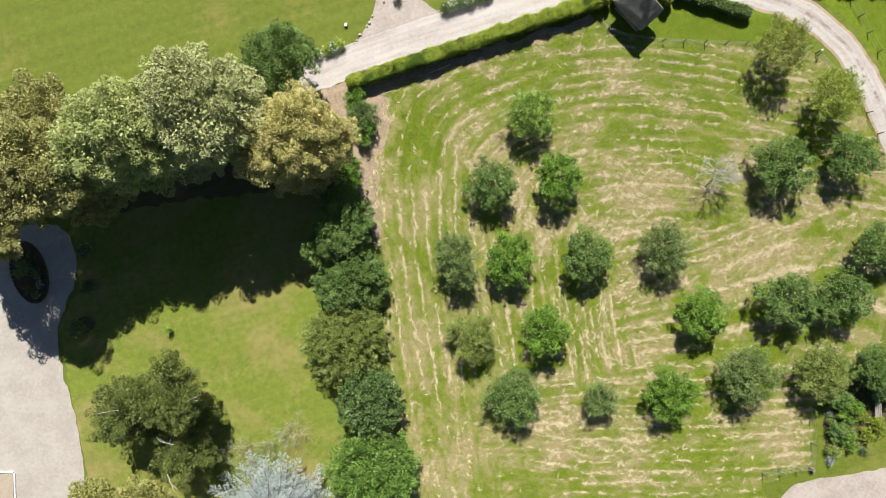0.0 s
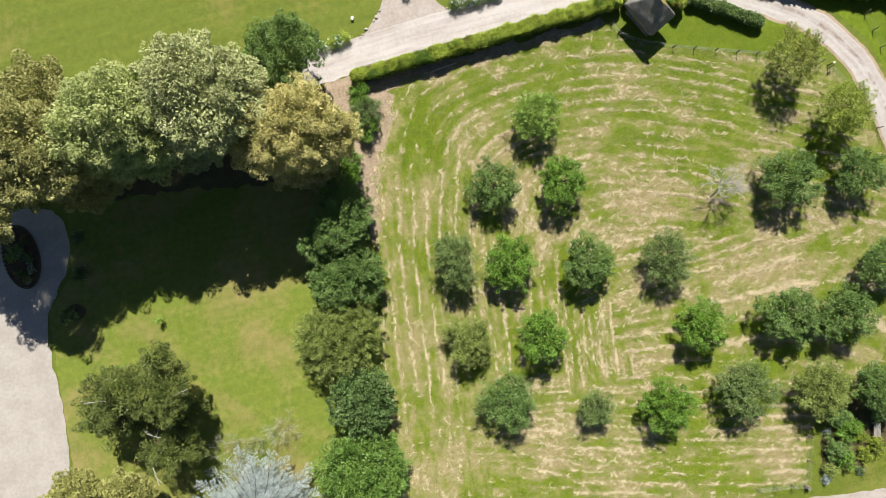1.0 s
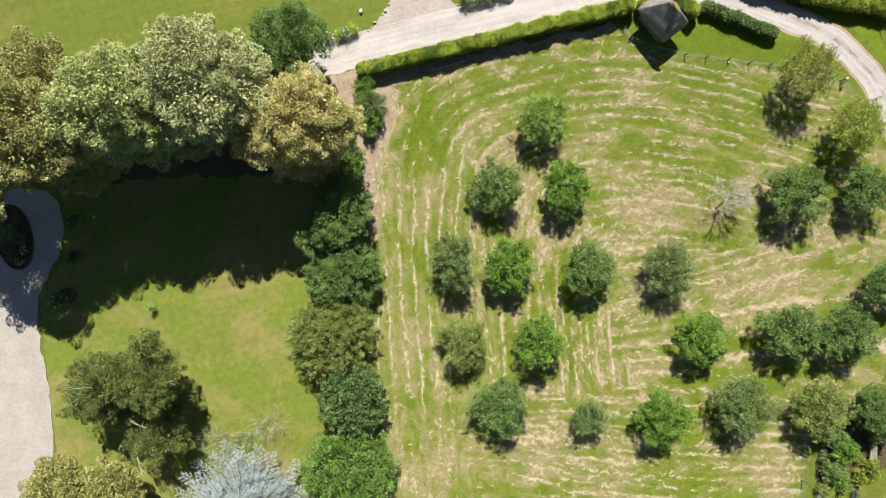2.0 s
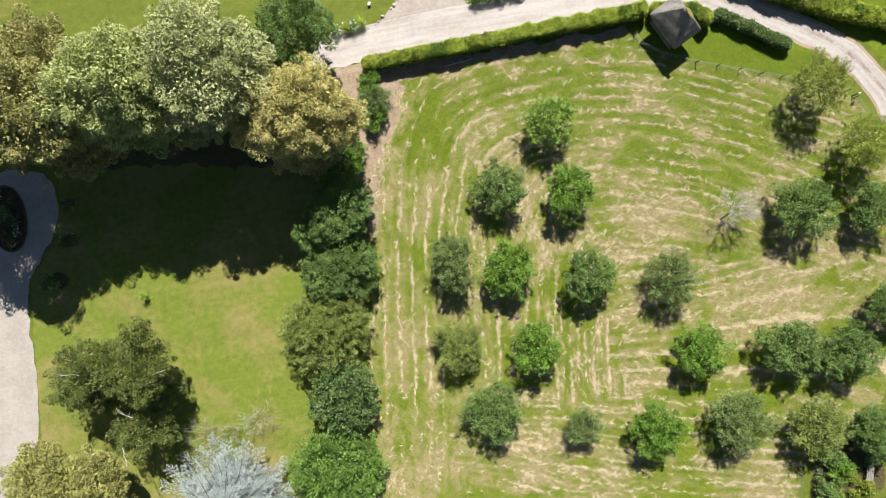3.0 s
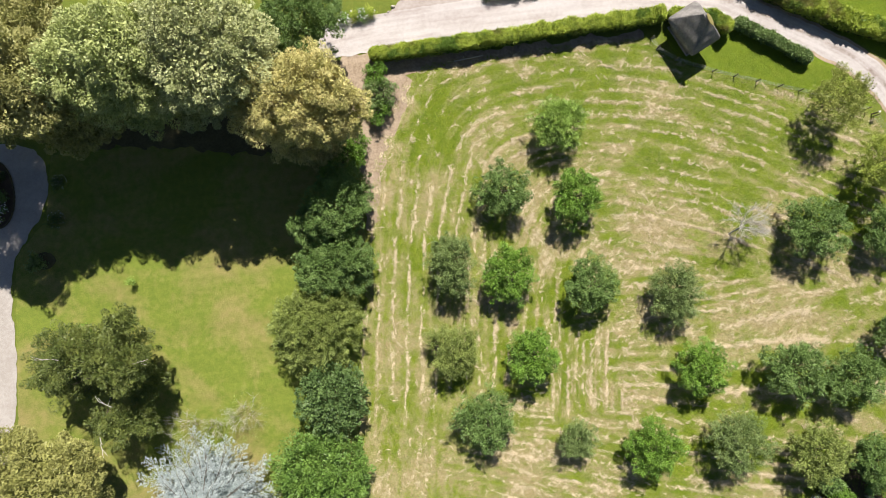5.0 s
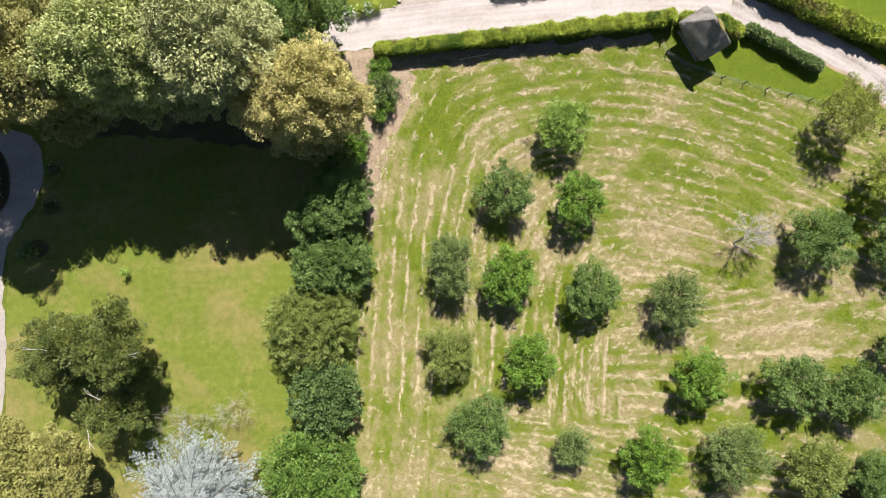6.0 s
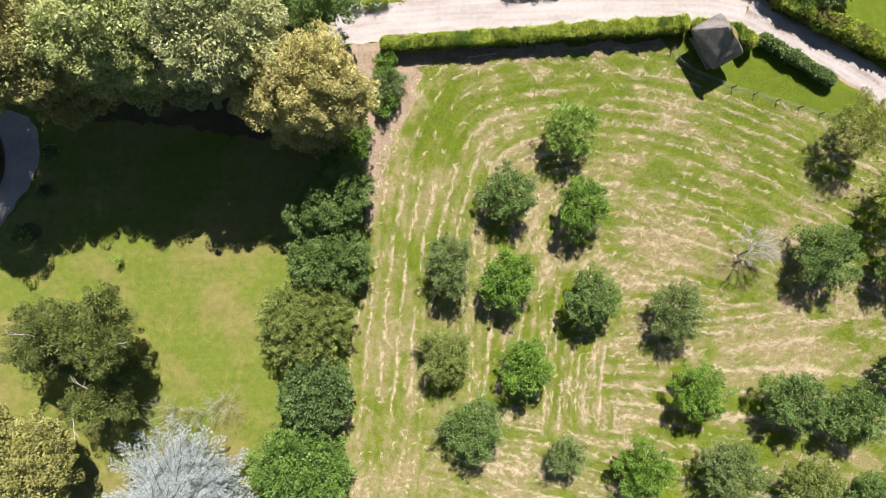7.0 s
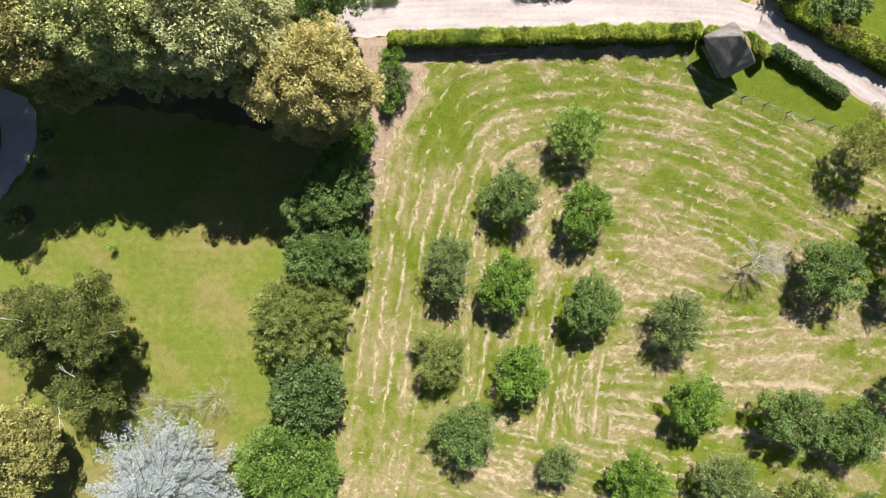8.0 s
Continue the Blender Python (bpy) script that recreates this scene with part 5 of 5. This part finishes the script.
tagged(hut, "small garden hut with a dark grey hipped thatch roof", "hut")


# ---- hay and grass ----
def blades(rng, x, y, head, length, width, lift, lean, spread=0.6):
    n = len(x)
    a = head + rng.normal(0, 1, n) * spread
    axis = np.stack([np.cos(a), np.sin(a), rng.uniform(*lean, n)], 1)
    pos = np.stack([x, y, rng.uniform(0.02, lift, n)], 1)
    return leaf_faces(pos, axis, np.array([0, 0, 1.0]) + rng.normal(0, 0.3, (n, 3)), rng.uniform(*length, n), rng.uniform(*width, n), rng)


rng = np.random.RandomState(500)
N = 150000
x, y = rng.uniform(-9, 42, N), rng.uniform(-34, 16.5, N)
STRIP = [(-4.2, 17.2), (-1.0, 15.4), (-1.4, 13.4), (-2.5, 11.0), (-4.0, 8.6), (-5.0, 5.0), (-5.6, 2.0), (-6.3, 1.0), (-6.3, 4.0), (-5.8, 9.0), (-4.6, 12.5), (-2.8, 14.5)]
ok = inside(x, y, BOUND)
x, y = x[ok], y[ok]
dry, row, head = meadow(x, y)
heap = 0.7 * lattice(11, x, y, 0.34) + 0.3 * lattice(12, x, y, 0.16)
bare = inside(x, y, STRIP)
strewn = np.clip((dry - 0.38) * 2.6, 0, 1) * np.clip((heap - 0.52) * 9, 0, 1) * (1 - 0.75 * np.clip((3.0 - x) / 3, 0, 1)) * (1 - 0.5 * np.clip((x - 19.0) / 3, 0, 1))
pick = rng.rand(len(x)) < np.where(bare, 0.16 * np.clip((heap - 0.45) * 6, 0, 1), 0.66 * row * (0.45 + 0.85 * dry) * np.where(x > 20, 1.25, 1.0) + 0.34 * strewn)
cx, cy, ch, cr = x[pick], y[pick], head[pick], row[pick]
ch = ch + np.where(rng.rand(len(cx)) < cr, rng.normal(0, 0.16, len(cx)), rng.normal(0, 0.8, len(cx)))
many, size = 38, rng.uniform(0.5, 1.4, len(cx))
u, v = rng.normal(0, 0.17, (many, len(cx))) * size, rng.normal(0, 0.055, (many, len(cx))) * size
hx, hy = (cx + u * np.cos(ch) - v * np.sin(ch)).ravel(), (cy + u * np.sin(ch) + v * np.cos(ch)).ravel()
hay = loose_faces("hay", blades(rng, hx, hy, np.tile(ch, many), (0.06, 0.15), (0.018, 0.036), 0.10, (-0.08, 0.16), 0.42))
tagged(part("hay", hay, M_HAY), "dry straw-coloured hay lying in broken mown rows", "hay", kind="stuff")
N = 1400000
x, y = rng.uniform(-9, 42, N), rng.uniform(-34, 16.5, N)
ok = inside(x, y, BOUND)
x, y = x[ok], y[ok]
dry, row, head = meadow(x, y)
bare = inside(x, y, STRIP)
pick = rng.rand(len(x)) < np.where(bare, 0.10 * np.clip((lattice(13, x, y, 0.9) - 0.45) * 5, 0, 1), np.clip((0.62 - dry) * 0.75, 0.015, 0.30) * (1 - 0.7 * row))
tuft = loose_faces("grass_tufts", blades(rng, x[pick], y[pick], head[pick], (0.10, 0.30), (0.025, 0.05), 0.03, (0.05, 0.45), 0.9))
tagged(part("grass_tufts", tuft, M_TUFT), "short green grass tufts between the hay rows", "grass", kind="stuff")
pick = rng.rand(len(x)) < np.where(bare, 0.03, np.clip((dry - 0.30) * 0.5, 0.01, 0.26))
stubble = loose_faces("stubble", blades(rng, x[pick], y[pick], head[pick], (0.12, 0.34), (0.02, 0.042), 0.03, (0.0, 0.5), 0.8))
tagged(part("stubble", stubble, M_STUBBLE), "dry brownish stubble in the mown meadow", "grass", kind="stuff")
N = 260000
x, y = rng.uniform(20, 50, N), rng.uniform(-6, 24, N)
x[:26000], y[:26000] = rng.uniform(21, 38, 26000), rng.uniform(-34, -20, 26000)
VERGE = [(21.0, 16.4), (22.3, 14.2), (25.0, 12.85), (32.3, 10.3), (38.0, 7.9), (38.4, 9.0), (36.0, 11.7), (33.4, 13.0), (28, 16.4), (24.5, 17.4)]
EAST = [(28.5, 20.4), (35.7, 16.4), (40.6, 12.8), (43.0, 9.6), (44.2, 5.0), (44.4, -5), (50, -5), (50, 24), (28.5, 24)]
GARDEN = [(21.6, -28.9), (26.8, -29.5), (27.8, -27.0), (28.8, -24.0), (36, -21), (37, -28.5), (33.4, -30.2), (29.5, -30.7), (26.6, -30.4), (24.3, -30.4), (22.9, -31.4), (21.4, -33.6)]
ok = inside(x, y, VERGE) | inside(x, y, GARDEN) | (inside(x, y, EAST) & (rng.rand(N) < 0.5))
lush = loose_faces("lush_grass", blades(rng, x[ok], y[ok], rng.uniform(0, 6.28, ok.sum()), (0.10, 0.22), (0.018, 0.036), 0.025, (0.1, 0.6)))
tagged(part("lush_grass", lush, M_LUSH), "lush uncut green grass along fence and lane", "grass", kind="stuff")
